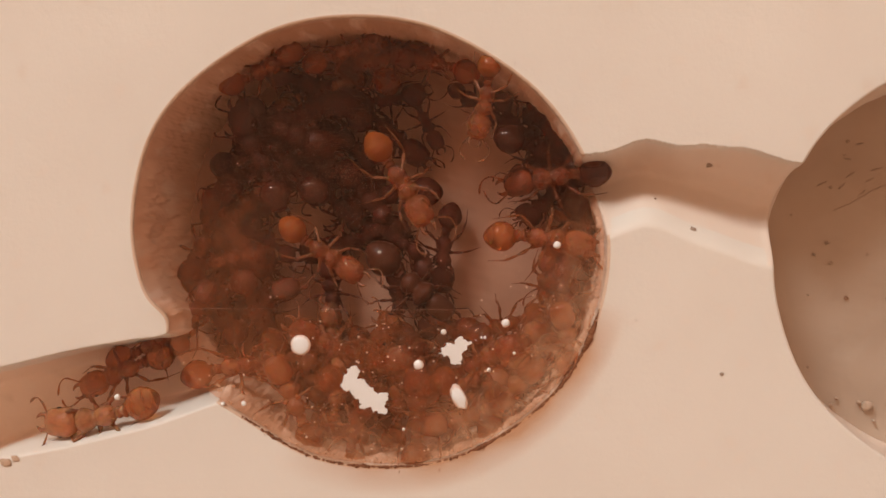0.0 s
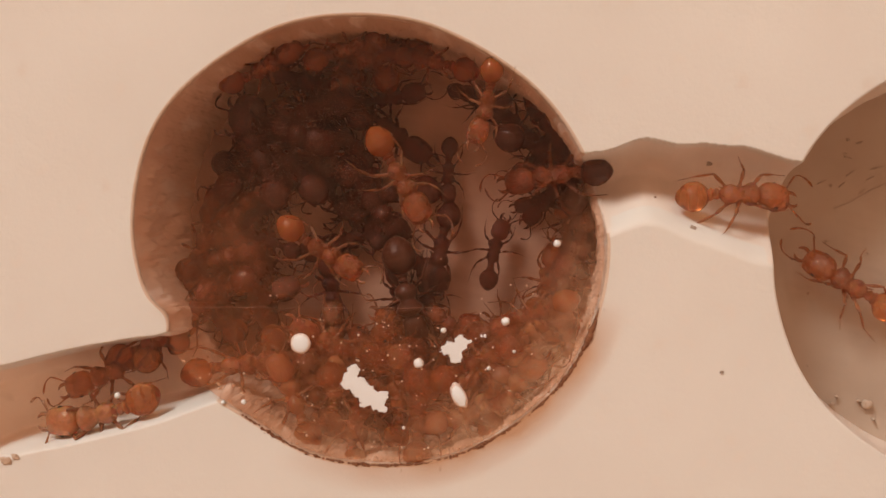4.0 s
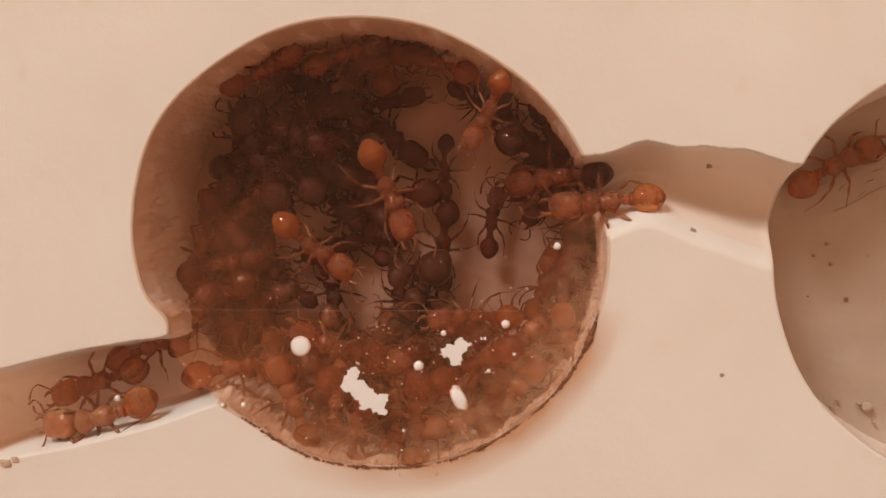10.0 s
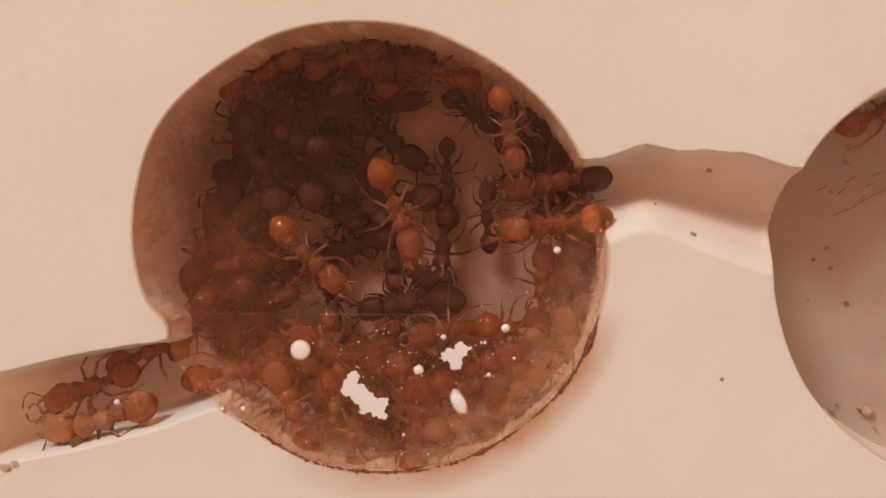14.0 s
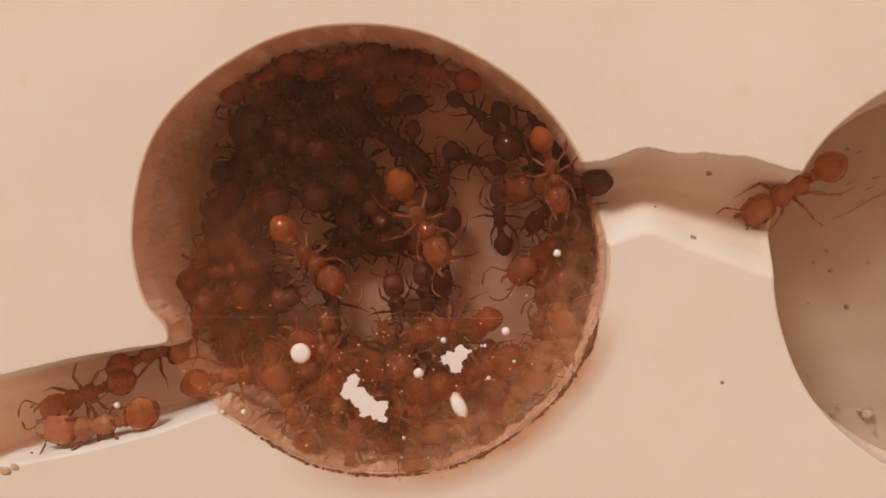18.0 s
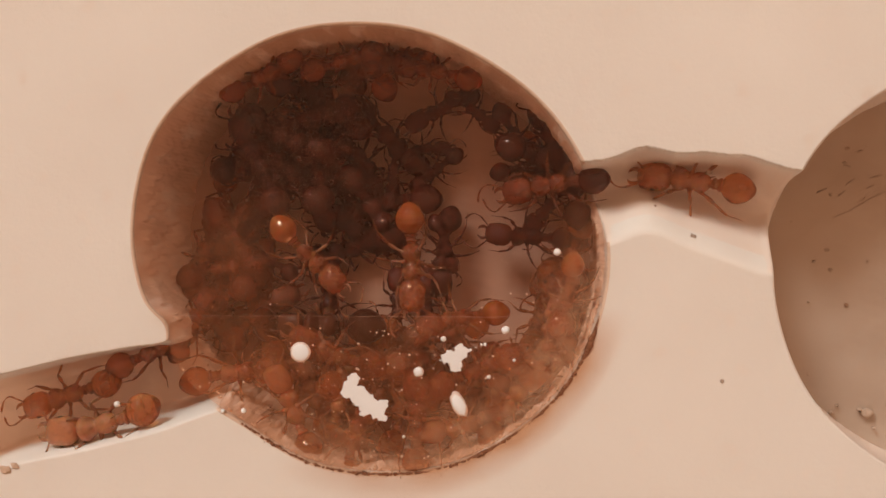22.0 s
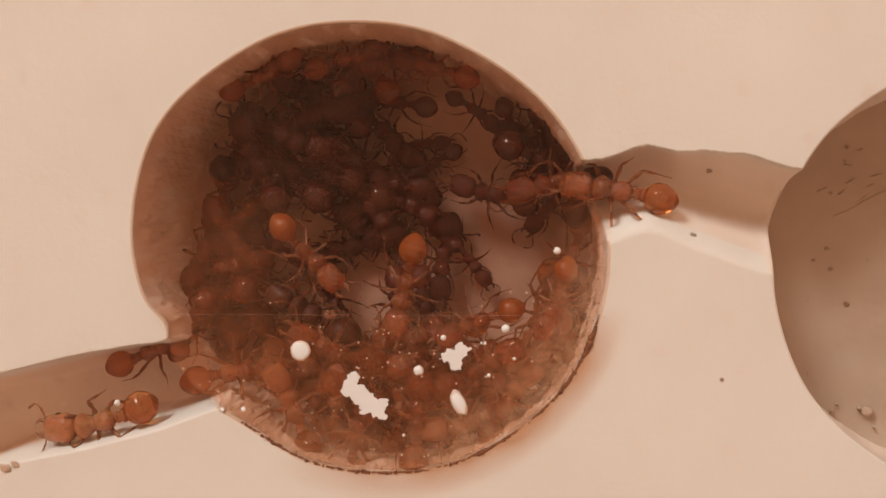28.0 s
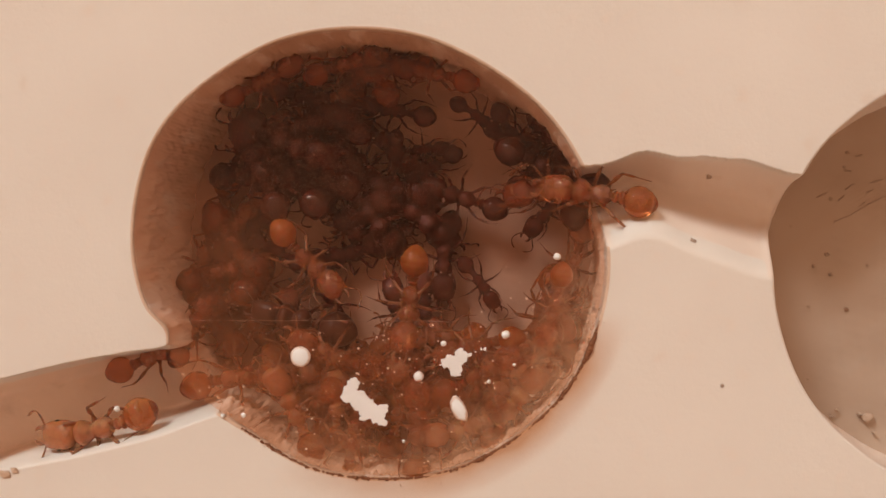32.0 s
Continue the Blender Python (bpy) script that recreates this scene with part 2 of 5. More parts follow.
def breath_film():
    """Brownish condensation under the pane: mostly clear, uneven, denser in patches."""
    m, nt, b = material("brown_condensation_tint")
    nt.nodes.remove(b)
    co = nt.nodes.new("ShaderNodeTexCoord").outputs["Object"]
    n1 = node(nt, "TexNoise", Scale=260.0, Detail=4.0)
    n2 = node(nt, "TexNoise", Scale=1500.0, Detail=3.0)
    nt.links.new(co, n1.inputs["Vector"])
    nt.links.new(co, n2.inputs["Vector"])
    clear = nt.nodes.new("ShaderNodeBsdfTransparent")
    # tint added to redden the light seen inside the whole chamber
    clear.inputs[0].default_value = (0.99, 0.885, 0.828, 1)
    film = nt.nodes.new("ShaderNodeBsdfDiffuse")
    mix = nt.nodes.new("ShaderNodeMixShader")
    dense = maths(nt, "ADD", maths(nt, "MULTIPLY", ramped(nt, n1.outputs[0], 0.3, 0.7), 0.10), maths(nt, "MULTIPLY", ramped(nt, n2.outputs[0], 0.3, 0.7), 0.07))
    sep = nt.nodes.new("ShaderNodeSeparateXYZ")
    nt.links.new(co, sep.inputs[0])
    below = maths(nt, "ADD", maths(nt, "MULTIPLY", maths(nt, "ADD", maths(nt, "MULTIPLY", ramped(nt, sep.outputs[1], -2.66 * MM, -2.70 * MM), 0.14), maths(nt, "MULTIPLY", ramped(nt, sep.outputs[1], -2.7 * MM, -6.5 * MM), 0.38)), 1.0), 0.06)
    beside = maths(nt, "MULTIPLY", maths(nt, "MULTIPLY", ramped(nt, sep.outputs[0], -5.5 * MM, -10.0 * MM), ramped(nt, sep.outputs[1], 4.5 * MM, 0.0)), 0.42)
    # a frosted, tan crescent of condensation along the lower rim
    dx = maths(nt, "ADD", sep.outputs[0], 3.45 * MM)
    dy = maths(nt, "ADD", sep.outputs[1], -0.15 * MM)
    rad = maths(nt, "SQRT", maths(nt, "ADD", maths(nt, "MULTIPLY", dx, dx), maths(nt, "MULTIPLY", dy, dy)), 0)
    rad = maths(nt, "ADD", rad, maths(nt, "MULTIPLY", maths(nt, "ADD", n1.outputs[0], -0.5), 3.0 * MM))
    frost = maths(nt, "MULTIPLY", ramped(nt, rad, 7.3 * MM, 9.9 * MM), ramped(nt, maths(nt, "ADD", dy, maths(nt, "MULTIPLY", dx, -0.45)), -1.5 * MM, -8.0 * MM))
    frost = maths(nt, "MULTIPLY", frost, maths(nt, "ADD", 0.11, maths(nt, "MULTIPLY", ramped(nt, n2.outputs[0], 0.32, 0.68), 0.22)))
    nt.links.new(mixed(nt, maths(nt, "MINIMUM", maths(nt, "MULTIPLY", frost, 5.0), 1.0), (0.80, 0.315, 0.13), (0.78, 0.42, 0.235)), film.inputs[0])
    nt.links.new(maths(nt, "ADD", frost, maths(nt, "MULTIPLY", maths(nt, "ADD", dense, 0.05), maths(nt, "ADD", below, beside))), mix.inputs[0])
    nt.links.new(clear.outputs[0], mix.inputs[1])
    nt.links.new(film.outputs[0], mix.inputs[2])
    nt.links.new(mix.outputs[0], nt.nodes["Material Output"].inputs["Surface"])
    return m


BREATH = breath_film()
HAIR = plain("pale_scratch", (0.30, 0.18, 0.12), (0.42, 0.27, 0.19), 0.5, 900.0)


# ---- mesh helpers (in mm) ----
def finish(bm, name, mat, smooth=True):
    me = bpy.data.meshes.new(name)
    bmesh.ops.scale(bm, vec=(MM, MM, MM), verts=bm.verts)
    bmesh.ops.recalc_face_normals(bm, faces=bm.faces)
    bm.to_mesh(me)
    bm.free()
    for p in me.polygons:
        p.use_smooth = smooth
    me.materials.append(mat)
    return me


def link(name, me, parent=None, m=None, label=""):
    ob = new(name, me)
    if parent:
        ob.parent = parent
    if m is not None:
        ob.matrix_basis = m
    return tagged(ob, label)


def rings(bm, loops):
    """Skin a row of vertex loops and close both ends."""
    rows = [[bm.verts.new(p) for p in loop] for loop in loops]
    n = len(rows[0])
    for a, b in zip(rows, rows[1:]):
        for i in range(n):
            bm.faces.new((a[i], a[(i + 1) % n], b[(i + 1) % n], b[i]))
    bm.faces.new(rows[0][::-1])
    bm.faces.new(rows[-1])


def body(bm, stations, n=18, square=2.0):
    """Stations (x, half width, half height, z): superellipse sections along x."""
    loops = []
    for x, w, h, z in stations:
        loop = []
        for i in range(n):
            a = 2 * math.pi * i / n
            c, s = math.cos(a), math.sin(a)
            loop.append((x, w * math.copysign(abs(c) ** (2 / square), c), z + h * math.copysign(abs(s) ** (2 / square), s)))
        loops.append(loop)
    rings(bm, loops)


def tube(bm, pts, radii, n=7):
    pts = [Vector(p) for p in pts]
    loops = []
    for i, p in enumerate(pts):
        d = (pts[min(i + 1, len(pts) - 1)] - pts[max(i - 1, 0)]).normalized()
        side = d.cross(Vector((0.13, 0.21, 0.97))).normalized()
        up = side.cross(d)
        loops.append([tuple(p + radii[i] * (math.cos(a) * side + math.sin(a) * up))
                      for a in (2 * math.pi * k / n for k in range(n))])
    rings(bm, loops)


# ---- the nest block ----
def soft_step(d, w):
    u = np.clip(d / w, 0, 1)
    return u * u * (3 - 2 * u)


def ripple(x, y, size, seed):
    rng = np.random.RandomState(seed)
    out = np.zeros_like(x)
    for k in range(9):
        a, f, p = rng.uniform(0, math.pi), rng.uniform(0.6, 1.7) / size, rng.uniform(0, 6.28)
        out += np.sin((x * math.cos(a) + y * math.sin(a)) * 2 * math.pi * f + p)
    return out / 9


def bumps(x, spots):
    """A smooth uneven edge from a few swells (place, width, height)."""
    return sum(h * np.exp(-((x - c) / w) ** 2) for c, w, h in spots)


def rim_one(th):
    th = np.arctan2(np.sin(th), np.cos(th))
    swell = sum(h * np.exp(-(np.arctan2(np.sin(th - radians(c)), np.cos(th - radians(c))) / radians(w)) ** 2) for c, w, h in ((150, 18, 0.24), (-168, 14, -0.20), (-160, 5, -0.55), (-125, 15, -0.28)))
    return 10.37 + swell - 0.38 * np.maximum(0, -np.sin(th)) ** 1.5 + 0.36 * np.cos(2 * (th + radians(25))) + 0.05 * np.sin(7 * th + 1.0) * np.cos(3 * th)


def rim_two(th):
    th = np.arctan2(np.sin(th), np.cos(th))
    return 9.25 + 0.05 * np.sin(6 * th + 2.0) * np.cos(4 * th)


CHAMBERS = ((-3.45, 0.15, rim_one, DEPTH), (23.67, -0.92, rim_two, DEPTH_TWO))


def hollow(d, w):
    """Round quarter profile that starts with a steep edge."""
    u = np.clip(d / w, 0, 1)
    return np.sqrt(1 - (1 - u) ** 2)


def passages(x, y):
    """Height of the two dug passages below the block's top."""
    span = soft_step(x - 4.0, 1.5) * soft_step(18.5 - x, 1.5)
    up = 4.12 + bumps(x, ((8.9, 1.3, 0.62), (11.4, 1.2, 0.36), (13.2, 0.9, 0.20), (15.6, 1.4, -0.42))) + 0.03 * ripple(x, x * 0, 1.2, 8)
    low = 0.15 + bumps(x, ((9.0, 1.5, 0.75), (14.5, 2.4, -1.1)))
    du, dl = up - y, y - low
    z = -3.7 * hollow(du, 1.5) * soft_step(dl, 3.0) * span
    span = soft_step(-5.0 - x, 1.5)
    up = -3.45 - 0.24 * (-12.1 - x) + bumps(x, ((-14.0, 1.8, -0.16), (-12.7, 1.0, -0.22))) + 0.02 * ripple(x, x * 0, 1.4, 9)
    low = -6.75 - 0.33 * (-9.5 - x) + bumps(x, ((-20.5, 3.5, 0.55), (-13.0, 1.5, -0.10)))
    return np.minimum(z, -4.7 * hollow(up - y, 0.9) * soft_step(y - low, 1.1) * span)


def nest_height(x, y):
    z = passages(x, y)
    for cx, cy, rim, depth in CHAMBERS:
        th = np.arctan2(y - cy, x - cx)
        d = rim(th) + 0.12 - np.hypot(x - cx, y - cy)
        z = np.where(d > 0, np.minimum(z, z + (-depth - 0.45 - z) * soft_step(d, 0.10)), z)
    deep = np.clip(-z / DEPTH, 0, 1)
    return z + deep * 0.10 * ripple(x, y, 2.4, 11) + deep * 0.035 * ripple(x, y, 0.7, 12)


def chamber_wall(cx, cy, rim, depth, name, label, seed):
    """The round wall from the rounded lip down to the floor, with scooped, uneven relief."""
    n, rows = 1300, 40
    foot, uneven = (1.6, 1.0) if seed == 21 else (2.0, 0.25)      # the wall runs out into the floor
    th = np.linspace(0, 2 * math.pi, n, endpoint=False)
    verts = []
    for j in range(rows):
        if j < 9:                      # flat margin and rounded lip
            a = 0.5 * math.pi * max(j - 2, 0) / 6
            off, drop = 0.13 - 0.13 * math.sin(a) + (0.22, 0.03, 0, 0, 0, 0, 0, 0, 0)[j], 0.12 * (1 - math.cos(a))
            share = 0.0
        else:
            share = (j - 8) / (rows - 9)
            off, drop = -foot * max(0.0, share - 0.55) ** 2, 0.12
        r = rim(th) + off
        if 3 < j < 9 and seed == 21:      # crumbly edge
            r = r + 0.035 * ripple(th * 10, th * 0 + 0.3 * j, 0.5, seed + 5) + 0.03 * ripple(th * 10, th * 0 + 0.5 * j, 0.16, seed + 6)
        x, y = cx + r * np.cos(th), cy + r * np.sin(th)
        top = passages(x, y)
        z = np.maximum(top - drop + (-0.004 if j == 0 else 0.004), -depth - 0.2)
        z = z + (-depth - 0.05 - z) * share
        if share > 0:
            arc = th * 10
            rough = 0.11 * ripple(arc, z * 0.6, 1.6, seed) + 0.11 * ripple(arc, z * 0.5, 0.7, seed + 1) + 0.075 * ripple(arc, z * 0.4, 0.26, seed + 2) + 0.05 * ripple(arc * 0.12, z, 0.45, seed + 3)
            r = r + uneven * (rough - 0.24) * min(1.0, share * 6)
            x, y = cx + r * np.cos(th), cy + r * np.sin(th)
        verts.append(np.stack([x, y, z], -1))
    verts = np.concatenate(verts) * MM
    faces = [[j * n + i, j * n + (i + 1) % n, (j + 1) * n + (i + 1) % n, (j + 1) * n + i] for j in range(rows - 1) for i in range(n)]
    me = bpy.data.meshes.new(name)
    me.from_pydata(verts.tolist(), [], faces)
    for p in me.polygons:
        p.use_smooth = True
    me.materials.append(PLASTER)
    me.materials.append(WALL if seed == 21 else WARM_SHADE)
    me.materials.append(LIP if seed == 21 else PLASTER)
    me.materials.append(WARM_SHADE)
    mouth = passages(cx + (rim(th) + 0.3) * np.cos(th), cy + (rim(th) + 0.3) * np.sin(th)) < -0.05
    me.polygons.foreach_set("material_index", [3 if k // n < 8 and mouth[k % n] else 0 if k // n < 1 else 2 if k // n < 8 else 1 for k in range(len(faces))])
    return tagged(new(name, me), label, "chamber wall", kind="structure")


def chamber_floor(cx, cy, rim, depth, name, label, mat, seed):
    n, rows = 260, 60
    th = np.linspace(0, 2 * math.pi, n, endpoint=False)
    verts = [np.array([[cx, cy, -depth + 0.06]])]
    for j in range(1, rows + 1):
        r = (rim(th) + 0.1) * j / rows
        x, y = cx + r * np.cos(th), cy + r * np.sin(th)
        z = -depth + 0.06 + 0.07 * ripple(x, y, 2.4, seed) + 0.035 * ripple(x, y, 0.8, seed + 1) + 0.012 * ripple(x, y, 0.3, seed + 2)
        verts.append(np.stack([x, y, z], -1))
    faces = [[0, 1 + i, 1 + (i + 1) % n] for i in range(n)]
    faces += [[1 + j * n + i, 1 + (j + 1) * n + i, 1 + (j + 1) * n + (i + 1) % n, 1 + j * n + (i + 1) % n] for j in range(rows - 1) for i in range(n)]
    me = bpy.data.meshes.new(name)
    me.from_pydata((np.concatenate(verts) * MM).tolist(), [], faces)
    for p in me.polygons:
        p.use_smooth = True
    me.materials.append(mat)
    return tagged(new(name, me), label, "chamber floor", kind="structure")


def nest_block():
    xs = np.concatenate([np.linspace(-34, -21, 40, endpoint=False), np.arange(-21, 21, 0.05), np.linspace(21, 38, 90)])
    ys = np.concatenate([np.linspace(-26, -12.5, 30, endpoint=False), np.arange(-12.5, 12.5, 0.05), np.linspace(12.5, 26, 30)])
    X, Y = np.meshgrid(xs, ys)
    Z = nest_height(X, Y)
    nx, ny = len(xs), len(ys)
    verts = np.stack([X, Y, Z], -1).reshape(-1, 3)
    i = (np.arange(ny - 1)[:, None] * nx + np.arange(nx - 1)[None, :]).ravel()
    faces = np.stack([i, i + 1, i + nx + 1, i + nx], -1)
    edge = [*range(nx), *range(2 * nx - 1, ny * nx, nx), *range(ny * nx - 2, (ny - 1) * nx - 1, -1), *range((ny - 2) * nx, 0, -nx)]
    base = len(verts)
    skirt = verts[edge].copy()
    skirt[:, 2] = -14
    n = len(edge)
    sides = [[edge[k], base + k, base + (k + 1) % n, edge[(k + 1) % n]] for k in range(n)]
    me = bpy.data.meshes.new("nest_block")
    me.from_pydata((np.concatenate([verts, skirt]) * MM).tolist(), [], faces.tolist() + sides + [list(range(base + n - 1, base - 1, -1))])
    me.polygons.foreach_set("use_smooth", [True] * (len(me.polygons) - 1) + [False])
    me.materials.append(PLASTER)
    me.materials.append(PASSAGE_WARM)         # warmer plaster on the deep floor of the entrance passage
    me.materials.append(WARM_SHADE)            # side passage floor, its warm shade put into the colour
    low = verts[faces][:, :, 2].mean(axis=1)
    left = verts[faces][:, 0, 0] < 0
    by_depth = np.where(left, low < -3.0, 2 * ((low < -0.9) & (low > -4.0))).astype(int).tolist()
    me.polygons.foreach_set("material_index", by_depth + [0] * (len(me.polygons) - len(by_depth)))
    ob = new("nest_block", me)
    return tagged(ob, "cream plaster nest block with round chambers and passages", "nest block", kind="structure")


nest_block()
chamber_wall(*CHAMBERS[0], "wall_chamber", "uneven round plaster wall of the brood chamber", 21)
chamber_wall(*CHAMBERS[1], "wall_side_chamber", "round plaster wall of the empty second chamber", 31)
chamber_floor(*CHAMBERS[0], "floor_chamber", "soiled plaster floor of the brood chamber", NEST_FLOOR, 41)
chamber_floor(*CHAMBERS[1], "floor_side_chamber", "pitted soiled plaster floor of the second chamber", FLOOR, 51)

bm = bmesh.new()
bmesh.ops.create_cube(bm, size=1, matrix=Matrix.Translation((2, 0, 0.60)) @ Matrix.Diagonal((71, 51, 1.0, 1)))
pane = tagged(link("cover_glass", finish(bm, "cover_glass", GLASS, False)), "clear flat glass pane covering the nest", "glass pane", kind="structure")
pane.visible_shadow = False


# ---- the ants: +x forward, feet at z = 0, lengths in mm ----
MESHES = {}


def mesh_of(key, mat, make):
    full = (key, mat.name)
    if full not in MESHES:
        bm = bmesh.new()
        make(bm)
        MESHES[full] = finish(bm, key, mat)
    return MESHES[full]


def gaster_shape(bm, fat=1.0):
    st = []
    for i in range(25):
        u = i / 24
        r = 0.665 * fat * max(math.sin(math.pi * min(u ** 0.90, 1)), 0.0) ** 0.60 + 0.015
        for seam in (0.46, 0.68, 0.84):
            if abs(u - seam) < 0.022:
                r *= 0.965
        st.append((-1.54 * fat * u, r, r * 0.92, -0.05 * math.sin(math.pi * u)))
    body(bm, st, 20)


def petiole_shape(bm):
    st = []
    for i in range(21):
        u = i / 20
        node1 = math.exp(-((u - 0.34) / 0.20) ** 2)
        node2 = math.exp(-((u - 0.80) / 0.20) ** 2)
        st.append((-0.56 * u, 0.15 + 0.10 * node1 + 0.16 * node2, 0.15 + 0.18 * node1 + 0.18 * node2, 0.08 * node1 + 0.04 * node2))
    body(bm, st, 14)


def thorax_shape(bm, fat=1.0):
    st = []
    for i in range(25):
        u = i / 24
        front = math.exp(-((u - 0.24) / 0.19) ** 2)
        back = math.exp(-((u - 0.72) / 0.20) ** 2)
        end = min(1.0, 5 * u + 0.42, 6 * (1 - u) + 0.35)
        w = (0.25 + 0.28 * front + 0.20 * back) * end * fat
        h = (0.25 + 0.29 * front + 0.20 * back) * end * fat
        groove = 0.06 * math.exp(-((u - 0.50) / 0.045) ** 2)
        st.append((0.95 - 1.85 * u, w - groove, h - groove, 0.06 * front - 0.02 * back))
    body(bm, st, 18)
    for side in (-1, 1):      # spines at the rear and plates over the hips
        tube(bm, [(-0.66, 0.15 * side, 0.22), (-0.82, 0.19 * side, 0.34), (-0.95, 0.22 * side, 0.43)], [0.055, 0.032, 0.006], 6)
        for x in (0.45, 0.0, -0.42):
            tube(bm, [(x + 0.06, 0.20 * side, -0.10), (x, 0.30 * side, -0.24), (x - 0.02, 0.34 * side, -0.36)], [0.12, 0.15, 0.09], 7)


def head_shape(bm, fat=1.0):
    st = []
    for i in range(21):
        u = i / 20
        back, fore = max(0.0, 0.42 - u) / 0.42, max(0.0, u - 0.42) / 0.58
        w = 0.61 * fat * (1 - 0.62 * back ** 3.0 - 0.30 * fore ** 2.6) * min(1.0, 0.5 + 8 * u, 0.4 + 6 * (1 - u))
        h = 0.52 * fat * (1 - 0.55 * back ** 2.6 - 0.48 * fore ** 1.8) * min(1.0, 0.5 + 8 * u, 0.4 + 6 * (1 - u))
        st.append((1.52 * u, w, h, -0.12 * u))
    body(bm, st, 20, 2.3)


def eye_shape(bm):
    bmesh.ops.create_uvsphere(bm, u_segments=10, v_segments=7, radius=0.10)
    bmesh.ops.scale(bm, vec=(1.2, 0.7, 1.0), verts=bm.verts)


def mandible_shape(bm):
    tube(bm, [(0, 0, 0), (0.14, 0.06, -0.01), (0.30, 0.05, -0.02), (0.42, -0.03, -0.03), (0.50, -0.13, -0.03)],
         [0.08, 0.095, 0.085, 0.06, 0.012], 7)


def antenna_shape(bm, side, tuck=False):
    """Scape out to the elbow, then a beaded whip with a club; folded in on a resting ant."""
    elbow = Vector((0.34, 0.52 * side, 0.20)) if tuck else Vector((0.50, 0.62 * side, 0.22))
    tube(bm, [(0, 0, 0), (0.08, 0.09 * side, 0.06), elbow * 0.55, elbow * 0.97], [0.05, 0.035, 0.042, 0.05], 6)
    far, sway = (0.70, -0.30) if tuck else (1.05, -0.42)
    pts, rad = [], []
    for i in range(13):
        u = i / 12
        pts.append(elbow + Vector((far * u, side * (0.18 * math.sin(2.2 * u) + sway * u * u), 0.05 - 0.42 * u)))
        rad.append((0.034 + 0.036 * max(0, u - 0.45) / 0.55) * (0.86 if i % 2 else 1.0) * (0.45 if i == 12 else 1))
    tube(bm, pts, rad, 6)


def leg_shape(bm, reach, lift, curl, tuck=False):
    """Along +x from the hip: coxa, clubbed femur, tibia, jointed tarsus with a claw; a resting ant folds the knee up beside its body."""
    s = reach
    if tuck:
        knee, ankle, foot = Vector((0.72 * s, 0.10 * curl, lift + 0.22)), Vector((0.86 * s, 0.62 * curl, -0.12)), Vector((0.98 * s, 1.10 * curl, -0.56))
    else:
        knee, ankle, foot = Vector((0.86 * s, 0.0, lift + 0.10)), Vector((1.34 * s, 0.32 * curl, -0.28)), Vector((1.80 * s, 0.85 * curl, -0.60))
    pts = [Vector((0, 0, 0)), Vector((0.16, 0, -0.05)), Vector((0.28, 0, 0.04))]
    rad = [0.12, 0.135, 0.08]
    a = pts[-1]
    for u, r in ((0.25, 0.090), (0.5, 0.122), (0.75, 0.105), (0.95, 0.064)):
        pts.append(a.lerp(knee, u)), rad.append(r)
    pts.append(knee), rad.append(0.066)
    for u, r in ((0.15, 0.058), (0.5, 0.080), (0.85, 0.070), (1.0, 0.045)):
        pts.append(knee.lerp(ankle, u)), rad.append(r)
    for k in range(1, 9):
        u = k / 8
        pts.append(ankle.lerp(foot, u) + Vector((0, 0, -0.03 * math.sin(math.pi * u)))), rad.append((0.036 - 0.014 * u) * (1.0 if k % 2 else 0.8))
    pts.append(foot + Vector((0.07, 0.03, -0.02))), rad.append(0.006)
    tube(bm, pts, [r * 0.8 for r in rad], 7)


HIPS = ((0.45, 42, 0.88), (0.02, 92, 0.92), (-0.40, 140, 1.12))
# dark also carries the heap's shade, rust the light on the lower crowd
PALETTE = {"amber": (AMBER, HONEY, TAN), "red": (RED, REDGAST, LIMB), "dark": (DARK, DARKGAST, BROWN_LIMB),
           "queen": (BLACK, BLACK, BLACK), "mixed": (RED, DARKGAST, LIMB), "tawny": (AMBER, AMBERGAST, PALE), "rust": (RUST, AMBERGAST, TAN)}


def at_pose(x, y, z, turn, flip, pitch=0.0, lean=0.0):
    """Feet on a floor at z, or, flipped, on the glass; turn is the way the head points."""
    m = pose(x * MM, y * MM, z * MM, 0, 0, turn)
    return m @ pose(0, 0, 0, 180 if flip else 0, 0, 0) @ pose(0, 0, 0, lean, pitch, 0)


